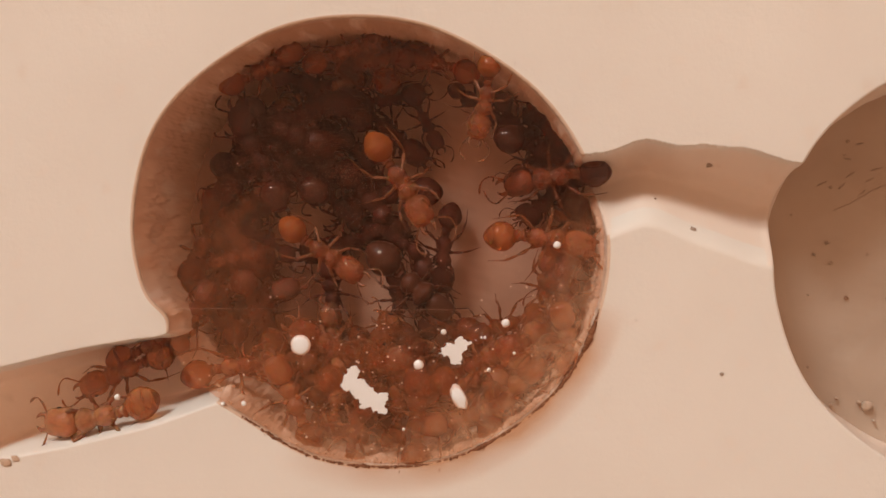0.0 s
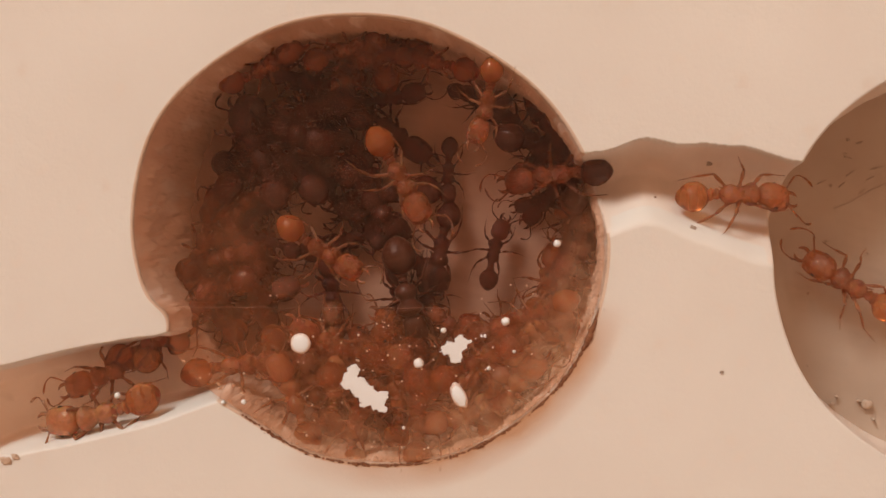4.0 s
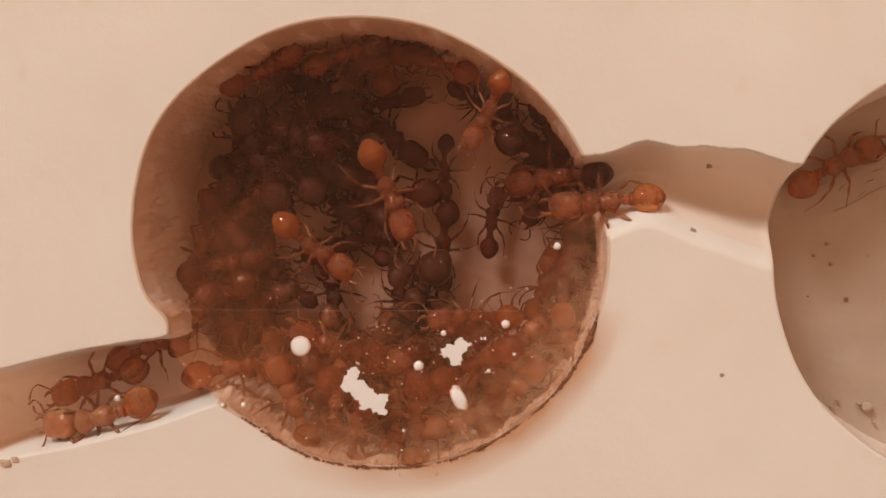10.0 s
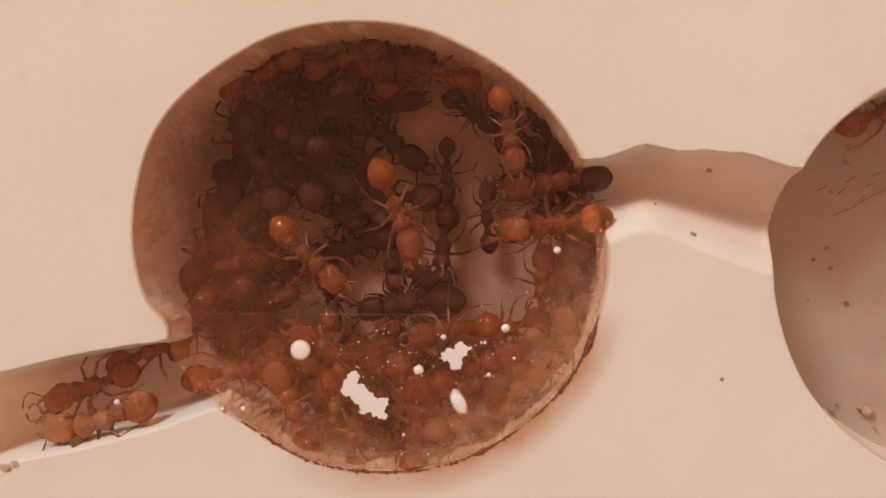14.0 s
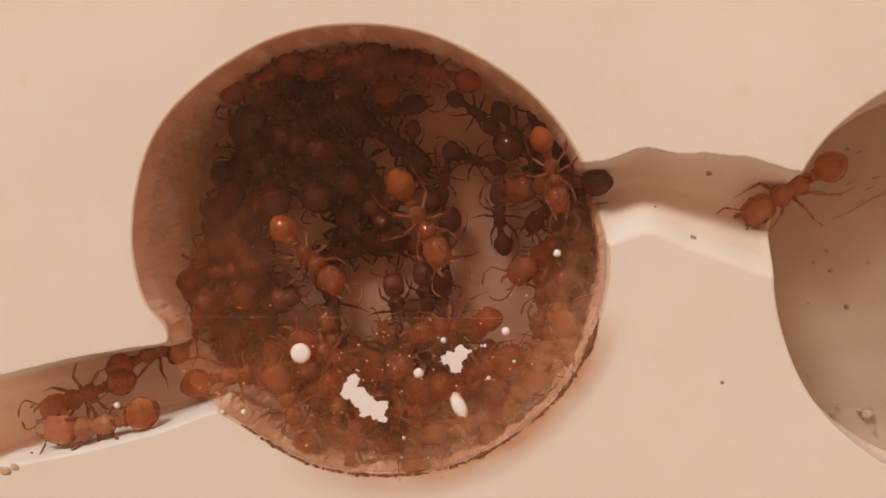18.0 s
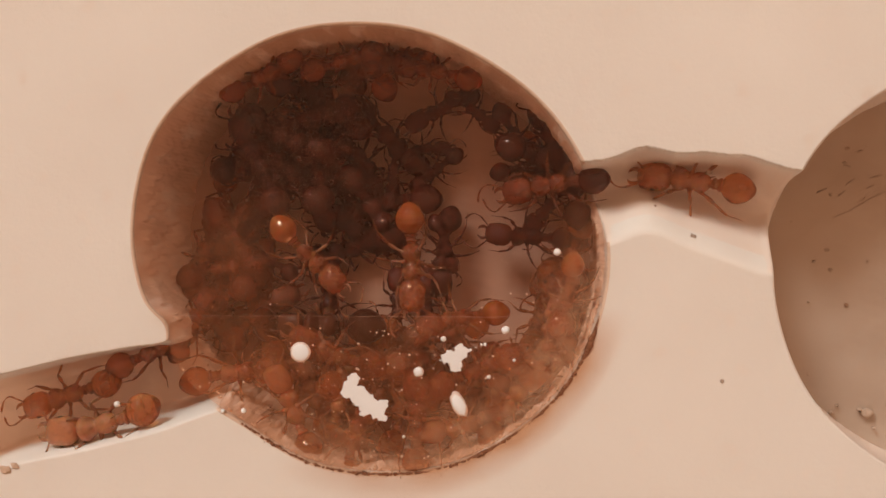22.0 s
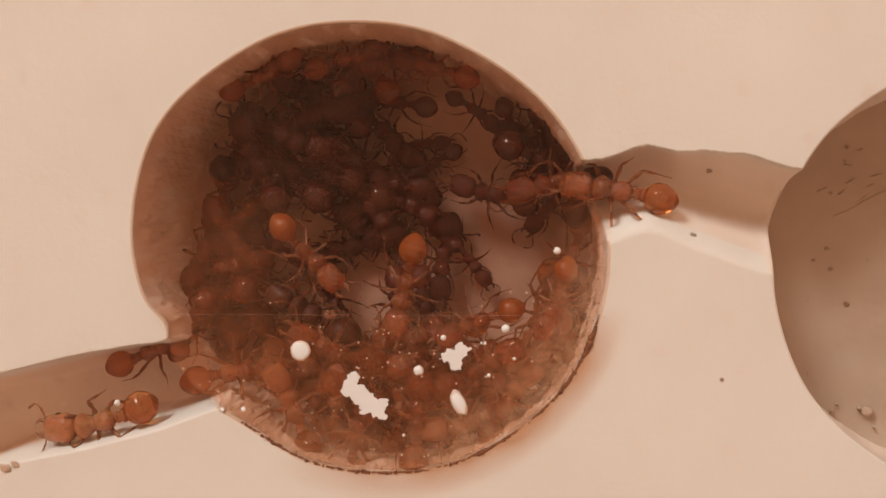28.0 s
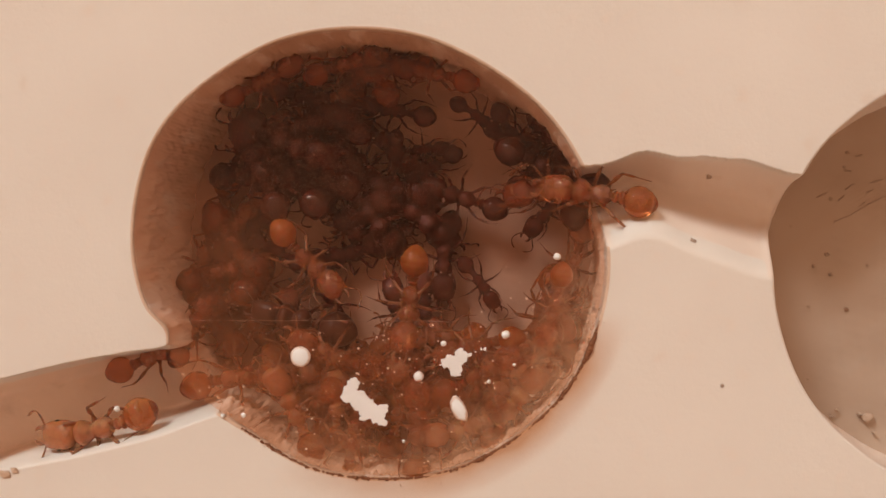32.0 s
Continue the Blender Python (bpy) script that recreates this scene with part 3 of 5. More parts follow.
def ant(x, y, z, turn, size, look_of, label, flip=False, pitch=0.0, lean=0.0, seed=0, name="worker_ant", group="worker ants of the colony", bend=0.0, tuck=False):
    rng = random.Random(1000 + seed)
    shell, rear, limb = PALETTE[look_of]
    fat = 1.32 if look_of == "queen" else 1.0
    root = new(name)
    root.empty_display_size = 0.5 * MM
    root.matrix_basis = at_pose(x, y, z, turn, flip, pitch, lean)
    size *= 1.07 if tuck else 1.0
    root.scale = (size, size, size)
    high = 0.66 * MM

    def place(px, py, pz, rx=0, ry=0, rz=0):
        return pose(px * MM, py * MM, high + pz * MM, rx, ry, rz)
    yaw = bend + rng.uniform(-12, 12)
    link("thorax", mesh_of("thorax%d" % (fat > 1), shell, lambda b: thorax_shape(b, fat)), root, place(0, 0, 0.12))
    head = link("head", mesh_of("head", shell, head_shape), root, place(0.80, 0, 0.14, rng.uniform(-8, 8), rng.uniform(4, 22), -0.8 * yaw + rng.uniform(-8, 8)))
    for side in (-1, 1):
        link("eye", mesh_of("eye", EYE_MAT, eye_shape), head, pose(0.78 * MM, 0.568 * side * MM, 0.05 * MM, 0, 0, 0))
        link("mandible", mesh_of("mandible%d" % side, limb, mandible_shape if side > 0 else lambda b: (mandible_shape(b), bmesh.ops.scale(b, vec=(1, -1, 1), verts=b.verts))),
             head, pose(1.46 * MM, 0.25 * side * MM, -0.14 * MM, 0, 0, 4 * side))
        link("antenna", mesh_of("antenna%d%d" % (side, tuck), limb, lambda b: antenna_shape(b, side, tuck)), head,
             pose(1.25 * MM, 0.29 * side * MM, 0.06 * MM, rng.uniform(-10, 10), rng.uniform(-6, 14), rng.uniform(-28, 22) * side))
    link("petiole", mesh_of("petiole", shell, petiole_shape), root, place(-0.78, 0, 0.10, 0, 0, 0.45 * yaw))
    c, s = math.cos(radians(0.45 * yaw)), math.sin(radians(0.45 * yaw))
    link("gaster", mesh_of("gaster%d" % (fat > 1), rear, lambda b: gaster_shape(b, fat)), root,
         place(-0.78 - 0.46 * c, -0.46 * s, 0.14, 0, rng.uniform(-12, 6), yaw))
    legs = []
    for side in (1, -1):
        for k, (hx, ang, reach) in enumerate(HIPS):
            kind = (k, rng.randrange(2), side, tuck)
            me = mesh_of("leg%d%d%d%d" % kind, limb, lambda b: leg_shape(b, reach, 0.42 if kind[1] else 0.28, side * (-0.8, 0.35, 0.9)[k], tuck))
            m = place(hx, 0.29 * side, -0.02, 0, 0, side * ang + rng.uniform(-13, 13))
            leg = link("leg", me, root, m)
            legs.append((leg, m, side, k))
    tagged(root, label, "ant", group)
    return root, legs


# ---- the colony ----
ant_1 = ant(4.50, 0.27, -3.00, -7, 1.01, "tawny", "tawny worker ant walking out through the side passage", seed=1, lean=-14)
ant_2 = ant(24.25, -3.63, -4.00, 166, 1.03, "tawny", "tawny worker ant walking in from the second chamber", seed=2, lean=14)
ant_3 = ant(26.52, 10.58, -4.00, -160, 1.07, "tawny", "tawny worker ant walking in from the second chamber", seed=3, lean=14)
ant_4 = ant(-5.42, -0.19, 0.06, -32, 0.92, "amber", "amber-orange worker ant hanging under the cover glass", seed=7, flip=True)
ant_5 = ant(-1.91, 2.98, 0.06, -56, 0.98, "amber", "amber-orange worker ant hanging under the cover glass", seed=8, flip=True)
ant_6 = ant(1.85, 6.63, 0.06, -100, 0.79, "amber", "amber-orange worker ant hanging under the cover glass", seed=9, flip=True)
ant_7 = ant(6.79, -4.55, 0.06, -162, 0.85, "amber", "amber-orange worker ant hanging under the cover glass", seed=10, flip=True)
ant_8 = ant(-1.74, -1.87, -5.60, -40, 0.96, "queen", "large black queen ant roaming over the chamber floor", seed=11, name="queen_ant", group="queen of the colony")
ant_9 = ant(-0.50, -0.12, -6.50, -97, 0.90, "dark", "dark brown worker ant crowded on the chamber floor", seed=9)
ant_10 = ant(3.96, 5.41, -6.30, 104, 0.71, "dark", "dark brown worker ant crowded on the chamber floor", seed=10)
ant_11 = ant(-1.40, 6.27, -6.60, -63, 0.65, "dark", "dark brown worker ant crowded on the chamber floor", seed=11)
ant_12 = ant(5.86, 1.63, -5.70, -59, 0.89, "dark", "dark brown worker ant crowded on the chamber floor", seed=12)
ant_13 = ant(-2.65, 0.35, -6.00, -32, 0.62, "dark", "dark brown worker ant crowded on the chamber floor", seed=13)
ant_14 = ant(2.20, -5.20, -5.90, -42, 0.95, "red", "glossy red-brown worker ant crowded on the chamber floor", seed=14)
ant_15 = ant(-9.14, 0.47, -5.50, 149, 0.64, "dark", "dark brown worker ant crowded on the chamber floor", seed=15)
ant_16 = ant(-2.68, -2.52, -6.30, 96, 0.85, "dark", "dark brown worker ant crowded on the chamber floor", seed=16)
ant_17 = ant(-1.41, -2.25, -6.40, 97, 0.82, "dark", "dark brown worker ant crowded on the chamber floor", seed=17)
ant_18 = ant(1.74, 6.69, -6.40, -32, 0.62, "dark", "dark brown worker ant crowded on the chamber floor", seed=18)
ant_19 = ant(-7.91, 3.58, -6.50, 18, 0.62, "dark", "dark brown worker ant crowded on the chamber floor", seed=19)
ant_20 = ant(-10.21, -0.20, -6.60, -29, 0.62, "dark", "dark brown worker ant crowded on the chamber floor", seed=20)
ant_21 = ant(4.32, 2.28, -6.70, -151, 0.62, "dark", "dark brown worker ant crowded on the chamber floor", seed=21)
ant_22 = ant(-9.49, 4.43, -6.70, -73, 1.03, "dark", "dark brown worker ant crowded on the chamber floor", seed=22, pitch=9, lean=9, bend=15, tuck=True)
ant(-7.43, 4.65, -6.00, -65, 1.00, "dark", "dark brown worker ant crowded on the chamber floor", seed=23, pitch=1, lean=11, bend=17, tuck=True)
ant(-7.67, 4.88, -6.30, 151, 0.94, "dark", "dark brown worker ant crowded on the chamber floor", seed=24, pitch=14, lean=10, bend=-19, tuck=True)
ant_25 = ant(-9.12, 5.63, -6.60, -154, 0.99, "dark", "dark brown worker ant crowded on the chamber floor", seed=25, pitch=-14, lean=-8, bend=-13, tuck=True)
ant(-8.77, 5.47, -5.70, 47, 0.89, "dark", "dark brown worker ant crowded on the chamber floor", seed=26, pitch=15, lean=-15, bend=13, tuck=True)
ant(-7.47, 4.42, -6.70, 39, 0.86, "dark", "dark brown worker ant crowded on the chamber floor", seed=27, pitch=4, lean=-25, bend=-19, tuck=True)
ant_28 = ant(-6.88, 6.28, -5.30, 30, 1.02, "dark", "dark brown worker ant crowded on the chamber floor", seed=28, pitch=-10, lean=-20, bend=24, tuck=True)
ant(-9.51, 2.38, -6.70, -121, 0.97, "dark", "dark brown worker ant crowded on the chamber floor", seed=29, pitch=-11, lean=-13, bend=19, tuck=True)
ant_30 = ant(-8.54, 4.44, -5.00, -160, 1.02, "dark", "dark brown worker ant crowded on the chamber floor", seed=30, pitch=7, lean=31, bend=23, tuck=True)
ant_31 = ant(-4.88, 4.33, -6.80, -55, 0.91, "dark", "dark brown worker ant crowded on the chamber floor", seed=31, pitch=-3, lean=-33, bend=22, tuck=True)
ant_32 = ant(-5.41, 1.57, -6.80, -41, 0.98, "dark", "dark brown worker ant crowded on the chamber floor", seed=32, pitch=4, lean=-14, bend=-25, tuck=True)
ant(-5.48, 0.67, -6.70, -165, 0.99, "dark", "dark brown worker ant crowded on the chamber floor", seed=33, pitch=-5, lean=-30, bend=-10, tuck=True)
ant(-3.44, 2.63, -6.80, -168, 1.04, "dark", "dark brown worker ant crowded on the chamber floor", seed=34, pitch=7, lean=-1, bend=-22, tuck=True)
ant_35 = ant(-2.87, 6.03, -6.80, -42, 0.96, "dark", "dark brown worker ant crowded on the chamber floor", seed=35, pitch=-5, lean=31, bend=-5, tuck=True)
ant(-7.20, 6.10, -6.60, 174, 0.87, "dark", "dark brown worker ant crowded on the chamber floor", seed=36, pitch=3, lean=-9, bend=-25, tuck=True)
ant_37 = ant(-4.35, 9.08, -5.90, 153, 0.90, "red", "glossy red-brown worker ant crowded on the chamber floor", seed=37, pitch=16, lean=9, bend=-19, tuck=True)
ant(-7.10, 7.60, -6.10, -154, 1.00, "red", "glossy red-brown worker ant crowded on the chamber floor", seed=38, pitch=-5, lean=-11, bend=1, tuck=True)
ant_39 = ant(-6.70, 8.00, -5.30, -16, 0.91, "dark", "dark brown worker ant crowded on the chamber floor", seed=39, pitch=10, lean=6, bend=-7, tuck=True)
ant(-6.85, 7.37, -6.00, 30, 0.97, "red", "glossy red-brown worker ant crowded on the chamber floor", seed=40, pitch=-15, lean=31, bend=-8, tuck=True)
ant_41 = ant(-3.19, 7.37, -6.40, 10, 0.80, "dark", "dark brown worker ant crossing the bare chamber floor", seed=41)
ant_42 = ant(-4.06, 2.04, -6.40, -50, 0.99, "dark", "dark brown worker ant crowded on the chamber floor", seed=42, pitch=11, lean=-14, bend=6, tuck=True)
ant_43 = ant(-8.55, 4.13, -4.70, 138, 1.04, "dark", "dark brown worker ant crowded on the chamber floor", seed=43, pitch=-12, lean=35, bend=-23, tuck=True)
ant_44 = ant(-9.31, 4.16, -5.10, -17, 0.92, "dark", "dark brown worker ant crowded on the chamber floor", seed=44, pitch=-17, lean=30, bend=12, tuck=True)
ant(-7.68, 5.47, -4.30, -25, 1.02, "dark", "dark brown worker ant crowded on the chamber floor", seed=45, pitch=-3, lean=-3, bend=-22, tuck=True)
ant_46 = ant(-9.56, 3.82, -5.50, -143, 1.04, "dark", "dark brown worker ant crowded on the chamber floor", seed=46, pitch=-6, lean=21, bend=-15, tuck=True)
ant_47 = ant(-6.21, 6.92, -5.50, 146, 0.88, "dark", "dark brown worker ant crowded on the chamber floor", seed=47, pitch=5, lean=31, bend=14, tuck=True)
ant_48 = ant(-7.09, 6.59, -4.70, -161, 0.89, "dark", "dark brown worker ant crowded on the chamber floor", seed=48, pitch=-16, lean=-9, bend=-4, tuck=True)
ant_49 = ant(-3.39, 8.98, -5.30, -167, 0.95, "red", "glossy red-brown worker ant crowded on the chamber floor", seed=49, pitch=17, lean=25, bend=-2, tuck=True)
ant(-9.05, 4.74, -4.10, 115, 1.02, "dark", "dark brown worker ant crowded on the chamber floor", seed=50, pitch=-8, lean=-13, bend=-1, tuck=True)
ant_51 = ant(-6.74, 4.13, -5.70, -12, 0.97, "dark", "dark brown worker ant crowded on the chamber floor", seed=51, pitch=18, lean=-9, bend=23, tuck=True)
ant(-8.73, 8.67, -3.20, 29, 0.88, "red", "glossy red-brown worker ant clinging to the chamber wall", seed=52, lean=20, bend=-22)
ant_53 = ant(-4.82, 9.63, -3.60, 16, 0.85, "red", "glossy red-brown worker ant clinging to the chamber wall", seed=53, lean=30)
ant_54 = ant(-2.77, 9.36, -4.20, -177, 0.80, "red", "glossy red-brown worker ant clinging to the chamber wall", seed=54, lean=-25)
ant_55 = ant(-0.81, 9.07, -3.80, 169, 0.88, "red", "glossy red-brown worker ant clinging to the chamber wall", seed=55, lean=-28)
ant_56 = ant(3.17, 5.82, -5.20, -56, 0.72, "dark", "dark brown worker ant clinging to the chamber wall", seed=56)
ant_57 = ant(1.24, 6.98, -5.50, -37, 0.62, "dark", "dark brown worker ant crowded on the chamber floor", seed=57)
ant_58 = ant(4.78, 3.28, -2.90, -172, 1.0, "mixed", "red-brown dark-tailed worker ant sitting at the side passage mouth", seed=58)
ant_59 = ant(3.90, 4.25, -5.60, -149, 0.62, "dark", "dark brown worker ant crowded on the chamber floor", seed=59)
ant(4.69, 5.07, -5.20, 72, 0.65, "dark", "dark brown worker ant clinging to the chamber wall", seed=60)
ant_61 = ant(4.59, 2.28, -5.50, -132, 0.70, "dark", "dark brown worker ant crowded on the chamber floor", seed=61)
ant_62 = ant(5.55, 0.48, -5.60, -75, 0.64, "red", "glossy red-brown worker ant crowded on the chamber floor", seed=62)
ant_63 = ant(6.44, 1.19, -5.00, 83, 0.63, "red", "glossy red-brown worker ant clinging to the chamber wall", seed=63)
ant_64 = ant(-11.06, 1.95, -6.40, -86, 0.92, "red", "glossy red-brown worker ant crowded on the chamber floor", seed=64, pitch=-12, lean=26, tuck=True)
ant_65 = ant(-10.65, 2.23, -6.00, 48, 0.95, "red", "glossy red-brown worker ant crowded on the chamber floor", seed=65, pitch=-5, lean=26, bend=14, tuck=True)
ant_66 = ant(-12.48, -0.31, -6.00, -103, 0.92, "red", "glossy red-brown worker ant crowded on the chamber floor", seed=66, pitch=-17, lean=6, bend=-10, tuck=True)
ant_67 = ant(-10.76, 0.51, -5.70, -57, 0.94, "red", "glossy red-brown worker ant crowded on the chamber floor", seed=67, pitch=-1, lean=-15, bend=13, tuck=True)
ant_68 = ant(-11.25, -1.74, -6.10, -90, 0.96, "red", "glossy red-brown worker ant crowded on the chamber floor", seed=68, pitch=-6, lean=32, bend=-16, tuck=True)
ant_69 = ant(-9.93, -2.23, -6.30, -60, 0.91, "red", "glossy red-brown worker ant crowded on the chamber floor", seed=69, pitch=-9, lean=3, bend=9, tuck=True)
ant_70 = ant(-11.46, -2.56, -5.30, -144, 0.93, "red", "glossy red-brown worker ant crowded on the chamber floor", seed=70, pitch=11, lean=10, bend=-8, tuck=True)
ant_71 = ant(-11.08, -0.21, -5.10, 11, 0.87, "red", "glossy red-brown worker ant crowded on the chamber floor", seed=71, pitch=-3, lean=31, bend=21, tuck=True)
ant(-9.40, -1.12, -6.70, 90, 0.87, "red", "glossy red-brown worker ant crowded on the chamber floor", seed=72, pitch=-5, lean=-4, bend=-8, tuck=True)
ant(-9.20, -2.91, -5.80, 40, 0.89, "red", "glossy red-brown worker ant crowded on the chamber floor", seed=73, pitch=-5, lean=-21, bend=18, tuck=True)
ant_74 = ant(-16.10, -7.78, -1.75, -167, 1.07, "rust", "rusty orange worker ant resting in the entrance passage", seed=40, bend=15, tuck=True)
ant_75 = ant(-15.60, -5.84, -3.60, -157, 1.00, "tawny", "tawny worker ant walking out through the entrance passage", seed=75)
ant(-14.06, -4.50, -3.80, 25, 0.95, "red", "glossy red-brown worker ant pressed to the wall of the entrance passage", seed=76)
ant_77 = ant(-9.93, -5.55, -3.60, 6, 1.04, "tawny", "tawny worker ant resting in the entrance passage", seed=43)
ant(-12.20, -3.18, -3.80, 66, 0.80, "red", "glossy red-brown worker ant resting in the entrance passage", seed=78)
ant_79 = ant(-6.19, -6.57, -6.06, -33, 0.93, "tawny", "tawny worker ant huddled at the lower chamber wall", seed=79, pitch=10, lean=20, bend=-20, tuck=True)
ant_80 = ant(-5.49, -7.10, -4.80, 86, 0.90, "rust", "rusty orange worker ant huddled at the lower chamber wall", seed=80, pitch=19, lean=1, bend=-12)
ant_81 = ant(-2.23, -7.57, -4.80, 90, 0.90, "rust", "rusty orange worker ant huddled at the lower chamber wall", seed=81, pitch=22, lean=-21, bend=-18, tuck=True)
ant_82 = ant(-6.86, -6.63, -5.22, 101, 0.91, "tawny", "tawny worker ant huddled at the lower chamber wall", seed=82, pitch=-12, lean=14, bend=11)
ant_83 = ant(-5.56, -4.92, -6.20, -24, 0.94, "red", "glossy red-brown worker ant huddled at the lower chamber wall", seed=83, pitch=21, lean=44, bend=-20, tuck=True)
ant_86 = ant(1.27, -6.32, -5.22, 67, 0.86, "rust", "rusty orange worker ant huddled at the lower chamber wall", seed=86, pitch=-22, lean=36, bend=-6)
ant_87 = ant(2.56, -6.10, -5.36, 55, 0.96, "rust", "rusty orange worker ant huddled at the lower chamber wall", seed=87, pitch=8, lean=33, bend=3, tuck=True)
ant_88 = ant(2.35, -3.86, -5.78, -163, 0.87, "tawny", "tawny worker ant huddled at the lower chamber wall", seed=88, pitch=-18, lean=10, bend=3)
ant_89 = ant(-1.82, -4.22, -5.92, 135, 0.88, "tawny", "tawny worker ant huddled at the lower chamber wall", seed=89, pitch=-7, lean=-19, bend=-22, tuck=True)
ant_90 = ant(-6.11, -4.50, -6.06, 79, 0.90, "tawny", "tawny worker ant huddled at the lower chamber wall", seed=90, pitch=-6, lean=13, bend=-21)
ant_92 = ant(-3.82, -5.29, -5.36, 49, 0.91, "tawny", "tawny worker ant huddled at the lower chamber wall", seed=92, pitch=-17, lean=-45, bend=4)
ant_93 = ant(0.51, -6.65, -4.80, 12, 0.88, "rust", "rusty orange worker ant huddled at the lower chamber wall", seed=93, pitch=17, lean=-16, bend=4, tuck=True)
ant_94 = ant(3.04, -4.66, -4.87, 42, 0.87, "rust", "rusty orange worker ant huddled at the lower chamber wall", seed=94, pitch=-1, lean=-1, bend=12)
ant_96 = ant(-7.66, -5.20, -6.27, 136, 0.95, "red", "glossy red-brown worker ant huddled at the lower chamber wall", seed=96, pitch=20, lean=-43, bend=-12)
ant_98 = ant(-2.05, -6.63, -5.64, 51, 0.89, "red", "glossy red-brown worker ant huddled at the lower chamber wall", seed=98, pitch=-16, lean=-41, bend=-6)
ant_99 = ant(-3.20, -4.59, -5.64, 169, 0.85, "red", "glossy red-brown worker ant huddled at the lower chamber wall", seed=99, pitch=19, lean=-20, bend=17, tuck=True)
ant_100 = ant(-4.31, -6.58, -4.87, -146, 0.89, "red", "glossy red-brown worker ant huddled at the lower chamber wall", seed=100, pitch=10, lean=31, bend=-13)
ant_101 = ant(-3.78, -7.37, -5.22, 52, 0.95, "tawny", "tawny worker ant huddled at the lower chamber wall", seed=101, pitch=16, lean=2, bend=23, tuck=True)
ant_102 = ant(-0.08, -4.24, -6.27, 139, 0.87, "red", "glossy red-brown worker ant huddled at the lower chamber wall", seed=102, pitch=-9, lean=23, bend=2)
ant_103 = ant(3.13, -5.66, -4.59, -144, 0.92, "rust", "rusty orange worker ant huddled at the lower chamber wall", seed=103, pitch=-21, lean=21, bend=-9, tuck=True)
ant_104 = ant(0.65, -7.58, -5.08, -20, 0.92, "rust", "rusty orange worker ant huddled at the lower chamber wall", seed=104, pitch=-22, lean=-33, bend=3)
ant_105 = ant(-7.08, -5.62, -5.50, -36, 0.93, "tawny", "tawny worker ant huddled at the lower chamber wall", seed=105, pitch=2, lean=35, bend=-29, tuck=True)
ant_106 = ant(5.16, 5.37, -4.20, 118, 0.95, "dark", "dark brown worker ant clinging to the chamber wall", seed=106, pitch=6, lean=-12, tuck=True)
ant_107 = ant(4.57, 4.26, -4.60, -25, 0.98, "dark", "dark brown worker ant clinging to the chamber wall", seed=107, pitch=6, lean=-12, tuck=True)
ant_108 = ant(5.75, 3.91, -4.40, 100, 0.92, "dark", "dark brown worker ant clinging to the chamber wall", seed=108, pitch=6, lean=-12, tuck=True)
ant_109 = ant(-10.06, -2.72, -6.30, 205, 0.92, "dark", "dark brown worker ant crowded on the chamber floor", seed=109)
ant_110 = ant(-6.00, -2.20, -6.40, 96, 0.90, "dark", "dark brown worker ant crowded on the chamber floor", seed=110)
ant_111 = ant(-1.21, -7.41, 0.06, 88, 1.00, "tawny", "tawny worker ant crowded under the cover glass", flip=True, seed=111, bend=7)
ant_112 = ant(-7.01, -6.86, -0.50, 112, 0.98, "rust", "rusty orange worker ant crowded under the cover glass", flip=True, seed=112, bend=4)
ant_113 = ant(-3.51, -5.26, -0.25, 15, 0.95, "tawny", "tawny worker ant crowded under the cover glass", flip=True, seed=113, bend=1)
ant_114 = ant(1.62, -5.01, 0.06, 28, 0.95, "tawny", "tawny worker ant crowded under the cover glass", flip=True, seed=114, bend=-2)
ant_115 = ant(2.99, -6.50, -0.50, 55, 0.95, "rust", "rusty orange worker ant crowded under the cover glass", flip=True, seed=115, bend=-5)
ant_116 = ant(5.58, -4.32, -1.20, 100, 0.90, "rust", "rusty orange worker ant crowded under the cover glass", flip=True, seed=116, bend=-8)
ant_117 = ant(-5.00, -4.40, 0.06, 160, 0.95, "tawny", "tawny worker ant crowded under the cover glass", flip=True, seed=117, bend=-11)
ant_118 = ant(0.82, -7.61, -0.50, 200, 0.92, "rust", "rusty orange worker ant crowded under the cover glass", flip=True, seed=118, bend=-14)
ant_119 = ant(-4.07, -8.07, -0.25, 75, 0.90, "tawny", "tawny worker ant crowded under the cover glass", flip=True, seed=119, bend=-17)

ant_120 = ant(5.43, -0.24, -5.20, -112, 0.90, "red", "glossy red-brown worker ant clinging to the chamber wall", seed=120, lean=-18, bend=8)
ant_121 = ant(4.60, -1.90, -5.70, 84, 0.88, "tawny", "tawny worker ant clinging to the chamber wall", seed=121, lean=-10, bend=-9)
ant_122 = ant(5.62, -2.20, -4.90, 98, 0.88, "red", "glossy red-brown worker ant clinging to the chamber wall", seed=122, lean=-22, bend=6)


# ---- crumbs, dirt and marks ----
def crumb(x, y, w, h, name, label, seed, z=0.02, thick=0.25, rough=0.3, turn=0, mat=None):
    rng = random.Random(seed)
    bm = bmesh.new()
    bmesh.ops.create_icosphere(bm, subdivisions=3, radius=0.5)
    off = Vector((rng.uniform(0, 50), rng.uniform(0, 50), 0))
    for v in bm.verts:
        v.co *= 1 + rough * (noise.noise(v.co * 3.2 + off) + 0.5 * noise.noise(v.co * 7 + off))
        v.co.x, v.co.y, v.co.z = v.co.x * w, v.co.y * h, v.co.z * thick
    return tagged(link(name, finish(bm, name, mat or WHITE), None, pose(x * MM, y * MM, z * MM, 0, 0, turn)), label, "crumb", "crumbs on the glass")


